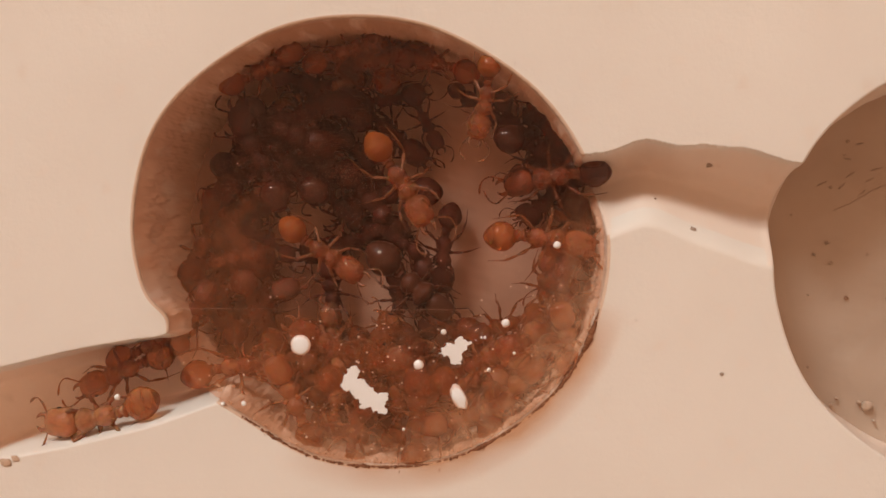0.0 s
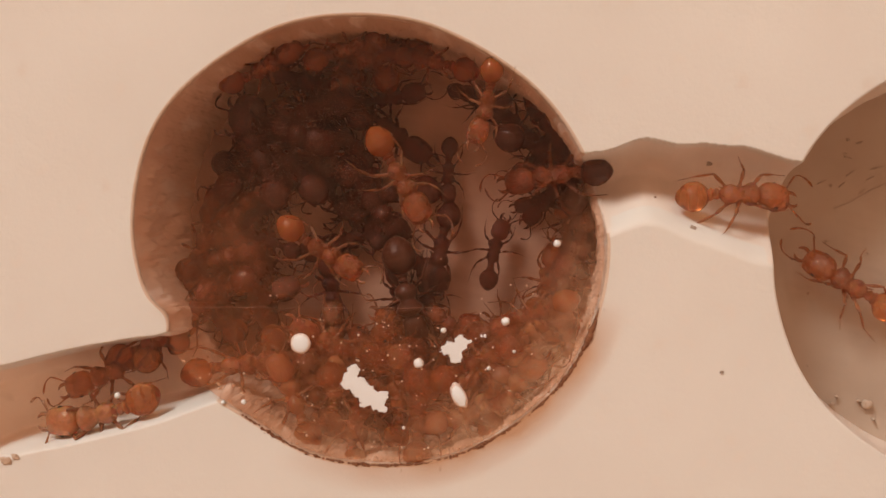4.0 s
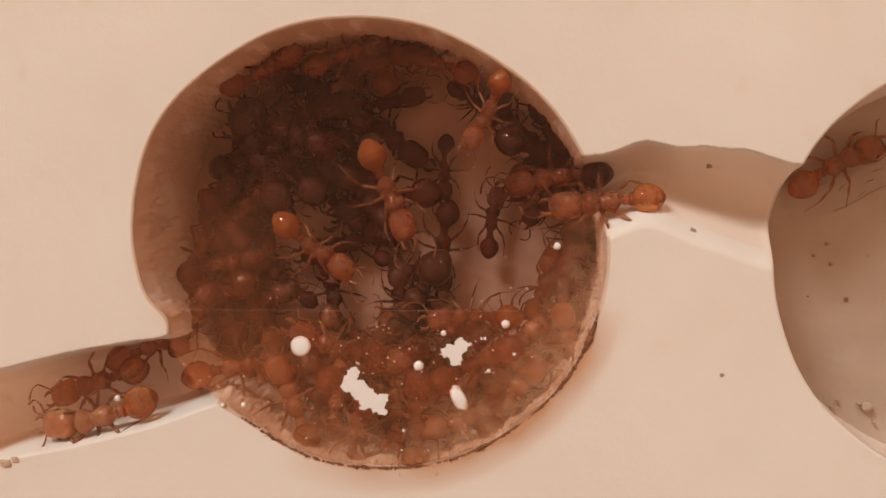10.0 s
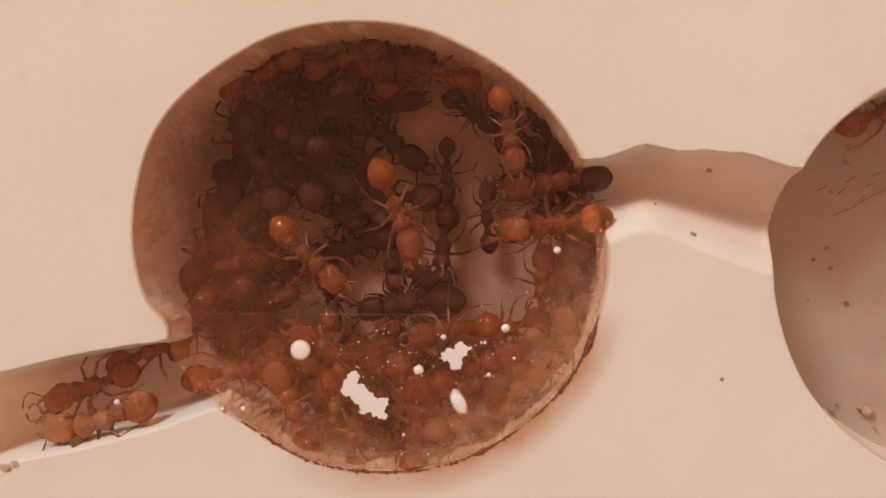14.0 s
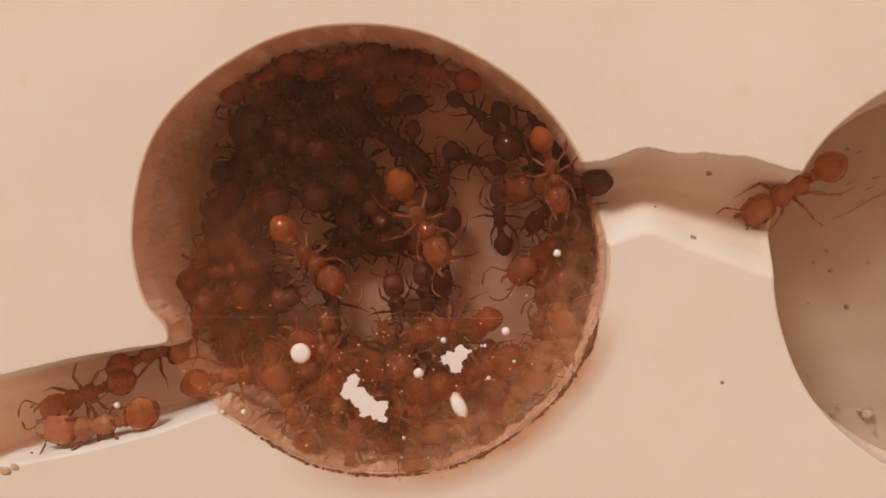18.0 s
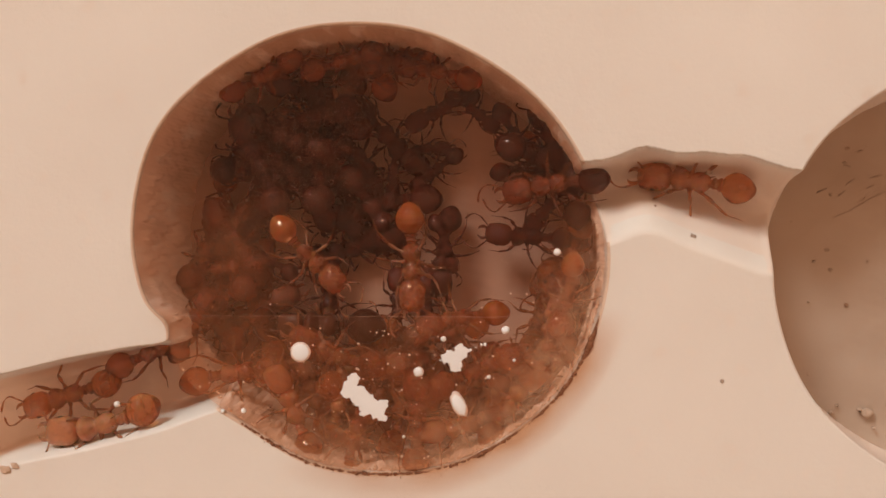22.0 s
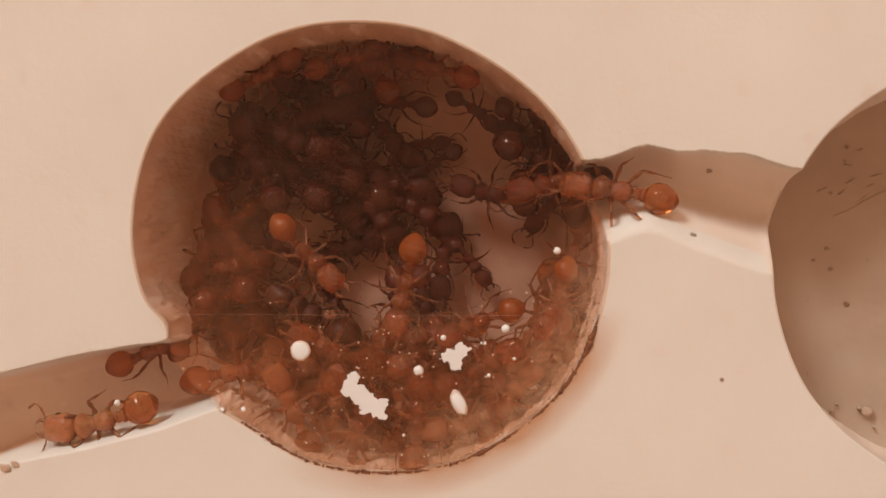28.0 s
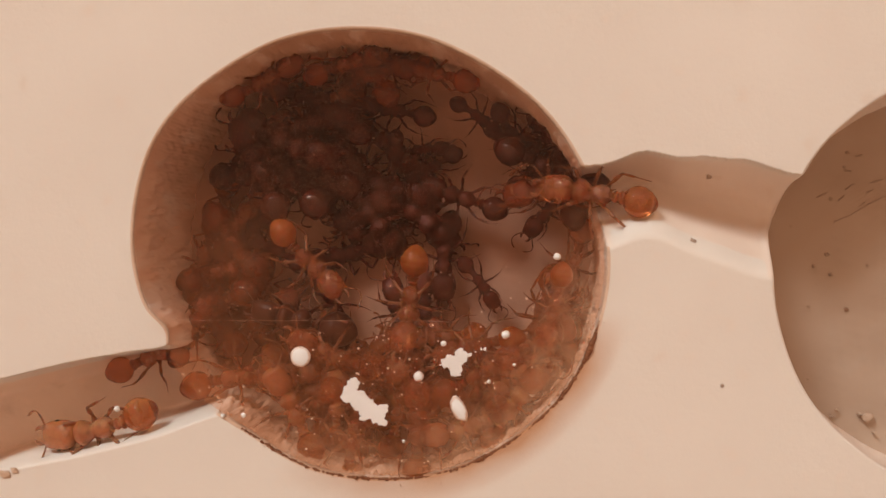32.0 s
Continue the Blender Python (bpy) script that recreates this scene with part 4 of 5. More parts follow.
def flake(x, y, blobs, label, seed):
    """A thin jagged flake: overlapping round patches with a weathered outline."""
    bm = bmesh.new()
    off = Vector((seed * 3.1, seed * 1.7, 0))
    step, verts = 0.035, {}

    def corner(i, j, top):
        key = (i, j, top)
        if key not in verts:
            verts[key] = bm.verts.new((i * step, j * step, -0.05 if top else 0.0))
        return verts[key]

    def inside(i, j):
        p = Vector(((i + 0.5) * step, (j + 0.5) * step, 0))
        wob = 0.10 * noise.noise(p * 3.0 + off) + 0.10 * noise.noise(p * 6.5 + off) - 0.02
        return min(math.hypot(p.x - bx, p.y - by) - r for bx, by, r in blobs) < wob
    for i in range(-60, 60):
        for j in range(-60, 60):
            if not inside(i, j):
                continue
            for top in (True, False):
                bm.faces.new([corner(i + a, j + b, top) for a, b in ((0, 0), (1, 0), (1, 1), (0, 1))])
            for (a, b), (c, d), (ni, nj) in (((0, 0), (1, 0), (i, j - 1)), ((1, 0), (1, 1), (i + 1, j)), ((1, 1), (0, 1), (i, j + 1)), ((0, 1), (0, 0), (i - 1, j))):
                if not inside(ni, nj):
                    bm.faces.new((corner(i + a, j + b, True), corner(i + c, j + d, True), corner(i + c, j + d, False), corner(i + a, j + b, False)))
    for k in range(3):
        bmesh.ops.smooth_vert(bm, verts=bm.verts, factor=0.5, use_axis_x=True, use_axis_y=True, use_axis_z=False)
    return tagged(link("plaster_flake", finish(bm, "plaster_flake", WHITE), None, pose(x * MM, y * MM, 0.094 * MM)), label, "flake", "crumbs on the glass")


crumb(-6.39, -4.29, 0.92, 0.92, "plaster_bead", "round white bead stuck to the glass", 1, rough=0.06)
crumb(-1.08, -5.13, 0.46, 0.46, "plaster_speck", "tiny white speck stuck to the glass", 741, rough=0.15)
crumb(2.77, -3.26, 0.38, 0.38, "plaster_speck", "tiny white speck stuck to the glass", 895, rough=0.15)
crumb(5.03, 0.17, 0.34, 0.34, "plaster_speck", "tiny white speck stuck to the glass", 986, rough=0.15)
crumb(0.03, -3.67, 0.26, 0.26, "plaster_speck", "tiny white speck stuck to the glass", 785, rough=0.15)
crumb(-14.81, -6.71, 0.28, 0.28, "plaster_speck", "tiny white speck stuck to the glass", 208, rough=0.15)
crumb(-8.97, -6.93, 0.26, 0.26, "plaster_speck", "tiny white speck stuck to the glass", 432, rough=0.15)
crumb(-9.92, -6.96, 0.2, 0.2, "plaster_speck", "tiny white speck stuck to the glass", 395, rough=0.15)
crumb(3.15, -4.58, 0.16, 0.16, "plaster_speck", "tiny white speck stuck to the glass", 910, rough=0.15)
crumb(2.03, -5.33, 0.2, 0.2, "plaster_speck", "tiny white speck stuck to the glass", 865, rough=0.15)
crumb(-1.74, -8.00, 0.16, 0.16, "plaster_speck", "tiny white speck stuck to the glass", 715, rough=0.15)
crumb(0.70, -6.54, 0.62, 1.18, "plaster_flake", "white oval plaster flake stuck to the glass", 3, rough=0.22, turn=28)
flake(-3.43, -6.26, ((-0.55, 0.75, 0.34), (-0.75, 0.30, 0.40), (-0.30, 0.05, 0.50), (0.10, -0.35, 0.46), (0.50, -0.55, 0.42), (0.75, -0.35, 0.30), (0.72, -0.85, 0.26), (-0.15, -0.75, 0.16)), "jagged white plaster flake stuck to the glass", 5)
flake(0.60, -4.47, ((-0.50, -0.10, 0.22), (-0.10, -0.05, 0.45), (0.0, -0.38, 0.28), (0.15, 0.22, 0.36), (0.55, 0.34, 0.13), (0.85, 0.46, 0.10), (1.08, 0.52, 0.08), (1.26, 0.60, 0.06), (-0.72, -0.15, 0.12)), "white plaster flake with a thin tail on the glass", 9)
crumb(17.79, 0.30, 0.2, 0.16, "dirt_speck", "small faint brown dirt speck on the plaster", 1463, z=-5.47, thick=0.08, rough=0.7, mat=SCORE)
crumb(18.68, -2.33, 0.22, 0.18, "dirt_speck", "small dark brown dirt speck on the plaster", 1497, z=-5.47, thick=0.08, rough=0.7, mat=SOIL)
crumb(17.19, -0.25, 0.15, 0.12, "dirt_speck", "small faint brown dirt speck on the plaster", 1440, z=-5.47, thick=0.08, rough=0.7, mat=SCORE)
crumb(17.97, -0.65, 0.2, 0.16, "dirt_speck", "small faint brown dirt speck on the plaster", 1470, z=-5.47, thick=0.08, rough=0.7, mat=SCORE)
crumb(17.97, 2.93, 0.16, 0.13, "dirt_speck", "small faint brown dirt speck on the plaster", 1470, z=-5.47, thick=0.08, rough=0.7, mat=SCORE)
crumb(18.75, 5.11, 0.18, 0.14, "dirt_speck", "small faint brown dirt speck on the plaster", 1500, z=-5.47, thick=0.08, rough=0.7, mat=SCORE)
crumb(19.69, -0.25, 0.13, 0.10, "dirt_speck", "small faint brown dirt speck on the plaster", 1536, z=-5.47, thick=0.08, rough=0.7, mat=SCORE)
crumb(11.84, 3.76, 0.24, 0.19, "dirt_speck", "small faint brown dirt speck on the plaster", 1255, z=-1.87, thick=0.08, rough=0.7, mat=SCORE)
crumb(10.95, 0.84, 0.3, 0.24, "dirt_speck", "small faint brown dirt speck on the plaster", 1226, z=-0.47, thick=0.08, rough=0.7, mat=SCORE)
crumb(9.41, 2.25, 0.1, 0.08, "dirt_speck", "small dark brown dirt speck on the plaster", 1160, z=-1.37, thick=0.08, rough=0.7, mat=SOIL)
crumb(12.13, -5.41, 0.16, 0.13, "dirt_speck", "small faint brown dirt speck on the plaster", 1277, z=0.03, thick=0.08, rough=0.7, mat=SCORE)
crumb(-20.02, -9.74, 0.5, 0.40, "dirt_speck", "faint tan dirt smear on the plaster", 12, z=0.03, thick=0.08, rough=0.7, mat=SMEAR)
crumb(-19.59, -9.57, 0.35, 0.28, "dirt_speck", "faint tan dirt smear on the plaster", 28, z=0.03, thick=0.08, rough=0.7, mat=SMEAR)
crumb(16.14, 1.63, 0.1, 0.08, "dirt_speck", "small faint brown dirt speck on the plaster", 1400, z=-5.47, thick=0.08, rough=0.7, mat=SCORE)
crumb(-13.57, 3.51, 0.2, 0.16, "dirt_speck", "small dark brown dirt speck on the plaster", 315, z=-4.97, thick=0.08, rough=0.7, mat=SOIL)
crumb(18.62, 4.44, 0.14, 0.11, "dirt_speck", "small faint brown dirt speck on the plaster", 1495, z=-5.47, thick=0.08, rough=0.7, mat=SCORE)
crumb(16.92, -5.61, 0.12, 0.10, "dirt_speck", "small faint brown dirt speck on the plaster", 1430, z=-5.47, thick=0.08, rough=0.7, mat=SCORE)
crumb(17.58, 3.11, 0.5, 0.07, "scratch_mark", "thin brown scratch mark on the chamber floor", 1455, z=-5.50, thick=0.04, rough=0.9, turn=25, mat=SCORE)
crumb(18.88, 3.52, 0.45, 0.07, "scratch_mark", "thin brown scratch mark on the chamber floor", 1505, z=-5.50, thick=0.04, rough=0.9, turn=33, mat=SCORE)
crumb(19.41, 2.65, 0.4, 0.07, "scratch_mark", "thin brown scratch mark on the chamber floor", 1525, z=-5.50, thick=0.04, rough=0.9, turn=38, mat=SCORE)
crumb(20.11, 3.77, 0.5, 0.07, "scratch_mark", "thin brown scratch mark on the chamber floor", 1552, z=-5.50, thick=0.04, rough=0.9, turn=14, mat=SCORE)
crumb(18.49, 2.97, 0.35, 0.07, "scratch_mark", "thin brown scratch mark on the chamber floor", 1490, z=-5.50, thick=0.04, rough=0.9, turn=40, mat=SCORE)
crumb(19.81, 3.28, 0.3, 0.07, "scratch_mark", "thin brown scratch mark on the chamber floor", 1540, z=-5.50, thick=0.04, rough=0.9, turn=22, mat=SCORE)
crumb(19.32, 4.97, 0.3, 0.07, "scratch_mark", "thin brown scratch mark on the chamber floor", 1522, z=-5.50, thick=0.04, rough=0.9, turn=12, mat=SCORE)
crumb(18.75, 4.26, 0.3, 0.07, "scratch_mark", "thin brown scratch mark on the chamber floor", 1500, z=-5.50, thick=0.04, rough=0.9, turn=-8, mat=SCORE)
crumb(18.52, 2.00, 0.90, 0.05, "scratch_mark", "long thin brown scratch on the chamber floor", 1397, z=-5.48, thick=0.04, rough=0.5, turn=22, mat=SCORE)
crumb(19.34, 2.43, 1.00, 0.05, "scratch_mark", "long thin brown scratch on the chamber floor", 1459, z=-5.48, thick=0.04, rough=0.5, turn=30, mat=SCORE)
crumb(20.17, 2.88, 0.90, 0.05, "scratch_mark", "long thin brown scratch on the chamber floor", 1520, z=-5.48, thick=0.04, rough=0.5, turn=24, mat=SCORE)
crumb(19.61, -7.40, 0.54, 0.46, "plaster_lump", "tan plaster lump lying in the second chamber", 1533, z=-5.40, thick=0.4, mat=LUMP)
crumb(19.26, -7.25, 0.20, 0.17, "plaster_lump", "tan plaster lump lying in the second chamber", 1520, z=-5.40, thick=0.4, mat=LUMP)
crumb(17.97, -7.38, 0.21, 0.18, "plaster_lump", "tan plaster lump lying in the second chamber", 1470, z=-5.40, thick=0.4, mat=LUMP)
crumb(18.22, -7.07, 0.15, 0.13, "plaster_lump", "tan plaster lump lying in the second chamber", 1480, z=-5.40, thick=0.4, mat=LUMP)
crumb(16.92, -2.17, 0.10, 0.09, "plaster_lump", "tan plaster lump lying in the second chamber", 1430, z=-5.40, thick=0.4, mat=LUMP)
crumb(19.92, -8.12, 0.15, 0.13, "plaster_lump", "tan plaster lump lying in the second chamber", 1545, z=-5.40, thick=0.4, mat=LUMP)


def rim_dirt():
    """Brown dirt caked in the seam along the lower lip of the chamber."""
    rng = random.Random(77)
    bm = bmesh.new()
    run, radii = [], []
    for k in range(1401):
        deg = -127 + 112 * k / 1400
        th = radians(deg)
        n1 = noise.noise(Vector((deg * 0.16, 3.0, 0.0))) + 0.6 * noise.noise(Vector((deg * 0.75, 8.0, 0.0)))
        n2 = noise.noise(Vector((deg * 1.9, 1.0, 5.0)))
        size = 0.052 + 0.085 * n1 + 0.05 * n2 + 0.06 * math.exp(-((deg + 24) / 8) ** 2)
        if size > 0.006 and k < 1400:
            r = float(rim_one(np.array([th]))[0]) + 0.07 + 0.05 * noise.noise(Vector((deg * 0.6, 0.0, 9.0)))
            run.append((-3.45 + r * math.cos(th), 0.15 + r * math.sin(th), -0.03 + 0.4 * size * n2))
            radii.append(size)
        elif run:
            if len(run) > 3:
                radii[0] = radii[-1] = 0.003
                tube(bm, run, radii, 6)
            run, radii = [], []
    for k in range(110):
        th = radians(rng.uniform(-127, -14))
        r = float(rim_one(np.array([th]))[0]) + rng.gauss(0.07, 0.10)
        bmesh.ops.create_icosphere(bm, subdivisions=1, radius=abs(rng.gauss(0, 0.012)) + 0.006,
                                   matrix=Matrix.Translation((-3.45 + r * math.cos(th), 0.15 + r * math.sin(th), -0.01 - max(0.0, 0.12 - abs(r - 10.4)) * 0.5)))
    return tagged(link("rim_dirt", finish(bm, "rim_dirt", DIRT)), "dark brown dirt caked along the chamber's lower lip", "dirt", kind="stuff")


def litter():
    """Pale and brown grains on the chamber's lower wall and floor."""
    rng = random.Random(78)
    bm = bmesh.new()
    for k in range(260):
        th, r = radians(rng.uniform(-150, -55)), rng.uniform(7.2, 10.2)
        size = abs(rng.gauss(0.0, 0.045)) + 0.025
        x, y = -3.45 + r * math.cos(th), 0.15 + r * math.sin(th)
        bmesh.ops.create_icosphere(bm, subdivisions=1, radius=size, matrix=Matrix.Translation((x, y, -DEPTH + 0.12 + rng.uniform(-0.05, 0.05))))
    return tagged(link("nest_litter", finish(bm, "nest_litter", DIRT, False)), "brown grains of litter on the chamber floor", "litter", kind="stuff")


def wall_crust():
    """Tan grains stuck all over the chamber's lower wall."""
    rng = random.Random(81)
    bm = bmesh.new()
    for k in range(700):
        th, down = radians(rng.triangular(-150, -8, -60)), rng.random() ** 1.4
        r = float(rim_one(np.array([th]))[0]) - 0.10 - 0.25 * down
        size = 0.03 + abs(rng.gauss(0.0, 0.035))
        bmesh.ops.create_icosphere(bm, subdivisions=1, radius=size, matrix=Matrix.Translation((-3.45 + r * math.cos(th), 0.15 + r * math.sin(th), -0.25 - 4.5 * down)))
    return tagged(link("wall_crust", finish(bm, "wall_crust", SMEAR, False)), "tan grains crusted on the chamber's lower wall", "crust", kind="stuff")


def condensation():
    """Breath on the pane above the chamber, denser below a straight edge; an added tint reddens the interior."""
    line, n, rows_ = -2.68, 160, 30
    bm = bmesh.new()
    th = np.linspace(0, 2 * math.pi, n, endpoint=False)
    rad = rim_one(th) - 0.10
    centre = bm.verts.new((-3.45, 0.15, 0.088))
    loops = [[bm.verts.new((-3.45 + rad[i] * j / rows_ * math.cos(th[i]), 0.15 + rad[i] * j / rows_ * math.sin(th[i]), 0.088)) for i in range(n)] for j in range(1, rows_ + 1)]
    for i in range(n):
        bm.faces.new((centre, loops[0][i], loops[0][(i + 1) % n]))
        for a, b in zip(loops, loops[1:]):
            bm.faces.new((a[i], b[i], b[(i + 1) % n], a[(i + 1) % n]))
    tagged(link("condensation_film", finish(bm, "condensation_film", BREATH, False)), "thin brownish condensation film under the glass, reddening the chamber", "film", kind="stuff")
    bm = bmesh.new()
    tube(bm, [(-12.2 + 15.6 * k / 60, line + 0.012 * math.sin(k * 0.9), 0.08) for k in range(61)], [0.004 + 0.006 * abs(math.sin(k * 1.7)) for k in range(61)], 5)
    tagged(link("film_edge", finish(bm, "film_edge", HAIR)), "faint pale edge line across the glass", "line")


def glass_grains():
    """Pale dust grains stuck under the pane over the chamber's lower part."""
    rng = random.Random(79)
    bm = bmesh.new()
    for k in range(260):
        th, r = radians(rng.triangular(-172, 5, -75)), 9.5 * math.sqrt(rng.uniform(0.12, 1.0))
        bmesh.ops.create_icosphere(bm, subdivisions=1, radius=0.012 + 0.055 * rng.random() ** 3, matrix=Matrix.Translation((-3.45 + r * math.cos(th), 0.15 + r * math.sin(th), 0.06)))
    return tagged(link("glass_grains", finish(bm, "glass_grains", GRAIN)), "pale dust grains stuck under the glass", "dust", kind="stuff")


rim_dirt()
litter()
wall_crust()
glass_grains()
condensation()


# ---- how the ants move ----
def swing(legs, spells):
    """Tripod gait: legs beat while the ant walks and rest between."""
    for leg, m, side, k in legs:
        phase = math.pi * ((k + (side > 0)) % 2)
        rows = [(0, m)]
        for a, b, rate in spells:
            t = max(a, 0.1)
            while t < b - 0.05:
                s = math.sin(2 * math.pi * rate * t + phase)
                lift = max(0.0, math.cos(2 * math.pi * rate * t + phase))
                rows.append((t, m @ pose(0, 0, 0, 0, -9 * lift, side * 15 * s)))
                t += 0.25 / rate
            rows.append((b, m))
        rows = [r for i, r in enumerate(rows) if i == 0 or frame(r[0]) > frame(rows[i - 1][0])]
        if len(rows) < 2 or rows[-1][0] < 32:
            rows.append((32, m))
        walk(leg, rows)


def stroll(made, flip, way, pitch=0.0, lean=0.0):
    root, legs = made
    walk(root, [(t, at_pose(x, y, z, turn, flip, pitch, lean)) for t, x, y, z, turn in way])
    spells = []
    for a, b in zip(way, way[1:]):
        far = math.hypot(b[1] - a[1], b[2] - a[2]) + abs(b[4] - a[4]) / 40
        speed = far / (b[0] - a[0])
        if speed > 0.12:
            spells.append((a[0], b[0], min(3.2, 0.7 + 0.8 * speed)))
    swing(legs, spells)


def fidget(made, amount, seed):
    """A crowded ant shifts a little where it sits."""
    root, legs = made
    rng = random.Random(seed)
    m = root.matrix_basis.copy()
    m = Matrix.LocRotScale(m.translation, m.to_quaternion(), None)
    rows, t = [(0, m)], 0.0
    while t < 31:
        t += rng.uniform(0.9, 2.4)
        hold = rows[-1][1] if rng.random() < 0.45 else m @ pose(rng.uniform(-1, 1) * amount * 0.3 * MM, rng.uniform(-1, 1) * amount * 0.2 * MM, 0, 0, 0, rng.uniform(-9, 9) * amount)
        rows.append((min(t, 31.5), hold))
    rows.append((32, rows[-1][1]))
    walk(root, rows)
    for leg, lm, side, k in legs[::2]:
        lrows, t = [(0, lm)], rng.uniform(0, 1)
        while t < 30.5:
            t += rng.uniform(0.5, 1.8)
            lrows.append((t, lm @ pose(0, 0, 0, 0, rng.uniform(-6, 2) * amount, rng.uniform(-14, 14) * amount)))
        lrows.append((32, lm))
        walk(leg, lrows)


def motions():
    stroll(ant_1, False, ((0, 4.50, 0.27, -1.48, -7), (1, 4.70, 0.33, -1.48, -0), (2, 6.47, 1.45, -1.55, 28), (2.5, 8.21, 2.09, -1.55, 11), (3, 9.92, 2.41, -1.55, 8), (3.5, 12.41, 2.23, -1.55, -0), (5.5, 13.42, 2.06, -1.79, -2), (6, 13.39, 2.01, -1.56, -0), (6.5, 13.39, 2.27, -1.91, 1), (7, 13.83, 2.73, -2.97, -2), (7.5, 13.98, 2.96, -2.71, -12), (8, 14.28, 3.12, -2.14, -11), (8.5, 14.97, 2.95, -1.95, -9), (9, 16.18, 2.94, -2.15, -0), (9.5, 16.92, 3.28, -1.48, 14), (10, 18.35, 3.95, -5.50, 28), (11, 18.96, 4.79, -5.50, 29), (12, 19.26, 5.04, -5.50, 29), (13, 19.67, 5.48, -5.50, 27), (14, 20.73, 6.55, -5.50, 14), (14.6, 22.41, 7.57, -5.50, 17), (16.2, 24.44, 7.78, -5.50, 10), (32, 24.44, 7.78, -5.50, 10)), pitch=0, lean=-14)
    stroll(ant_2, False, ((0, 23.93, -3.57, -5.50, 166), (2, 22.91, -3.33, -5.50, 169), (3, 21.32, -2.80, -5.50, 171), (3.5, 19.73, -2.36, -5.50, 160), (5.5, 16.58, -0.61, -1.48, 139), (6, 16.31, -0.40, -1.55, 141), (6.5, 15.76, -0.21, -1.55, 139), (7, 14.78, 0.39, -1.55, 151), (7.5, 14.00, 0.97, -1.55, 155), (8, 12.22, 1.46, -1.55, 160), (8.5, 10.58, 1.79, -1.55, 163), (9, 9.11, 1.81, -1.55, 170), (9.5, 7.44, 2.03, -1.55, 173), (10, 7.03, 1.92, -1.55, 186), (11, 6.17, 2.38, -1.48, 180), (13, 5.74, 1.48, -1.48, 189), (13.5, 4.88, 1.37, -1.48, 192), (14, 4.76, 1.10, -1.48, 189), (14.5, 4.42, 0.45, -1.48, 194), (17, 4.11, 0.90, -4.50, 196), (18.5, 4.93, -0.32, -5.50, 238), (20.5, 4.60, -2.40, -6.00, 252), (22, 4.50, -2.84, -6.00, 258), (32, 4.46, -2.92, -6.00, 255)), pitch=0, lean=14)
    stroll(ant_3, False, ((0, 26.16, 10.40, -5.50, -160), (14.5, 23.49, 8.68, -5.50, -149), (16.2, 18.88, 4.68, -5.50, -111), (16.5, 18.42, 3.75, -5.50, -112), (17, 17.18, 2.65, -5.50, -114), (17.5, 16.36, 2.72, -3.28, -137), (18, 15.65, 2.86, -3.43, -149), (18.5, 14.95, 2.34, -2.39, -152), (19, 14.08, 2.37, -2.81, -176), (19.5, 12.54, 2.24, -2.43, -192), (20, 11.92, 2.45, -2.73, -199), (20.5, 11.30, 3.04, -2.94, -195), (21, 11.00, 3.41, -2.35, -190), (21.5, 10.95, 3.36, -2.54, -191), (22, 11.06, 3.21, -3.03, -189), (22.5, 10.66, 2.75, -2.28, -193), (23, 10.25, 2.60, -1.77, -191), (24, 10.05, 2.55, -1.60, -189), (24.5, 9.70, 2.32, -1.55, -189), (25, 9.08, 2.31, -1.55, -190), (25.5, 8.53, 2.39, -1.55, -190), (27.5, 7.40, 2.49, -1.55, -190), (28, 7.47, 2.66, -1.55, -190), (29.5, 7.22, 2.62, -1.55, -189), (30, 6.70, 2.54, -1.55, -184), (31, 6.60, 2.59, -1.55, -185), (32, 6.56, 2.79, -1.55, -190)), pitch=0, lean=14)
    stroll(ant_4, True, ((0, -5.42, -0.19, 0.06, -32), (6, -5.49, -0.13, 0.06, -30), (9, -5.49, 0.03, 0.06, -29), (11, -6.05, -0.02, 0.06, -40), (13, -6.05, -0.21, 0.06, -41), (17, -6.15, -0.04, 0.06, -44), (19, -6.02, -0.09, 0.06, -42), (25, -6.11, -0.09, 0.06, -43), (32, -6.11, -0.10, 0.06, -44)))
    stroll(ant_5, True, ((0, -1.91, 2.98, 0.06, -56), (3, -1.87, 3.12, 0.06, -58), (6, -2.14, 2.96, 0.06, -61), (8, -2.16, 3.09, 0.06, -62), (9, -2.47, 2.78, 0.06, -67), (11, -2.44, 2.37, 0.06, -63), (13, -2.33, 1.98, 0.06, -67), (16, -1.47, 1.68, 0.06, -63), (18, -1.02, 1.57, 0.06, -60), (19, -0.59, 1.15, 0.06, -56), (21, -0.95, 0.19, 0.06, -78), (23, -1.77, -0.58, 0.06, -91), (25, -1.79, -0.91, 0.06, -93), (28, -1.80, -1.65, 0.06, -102), (30, -1.79, -1.62, 0.06, -102), (32, -1.57, -1.95, 0.06, -97)))
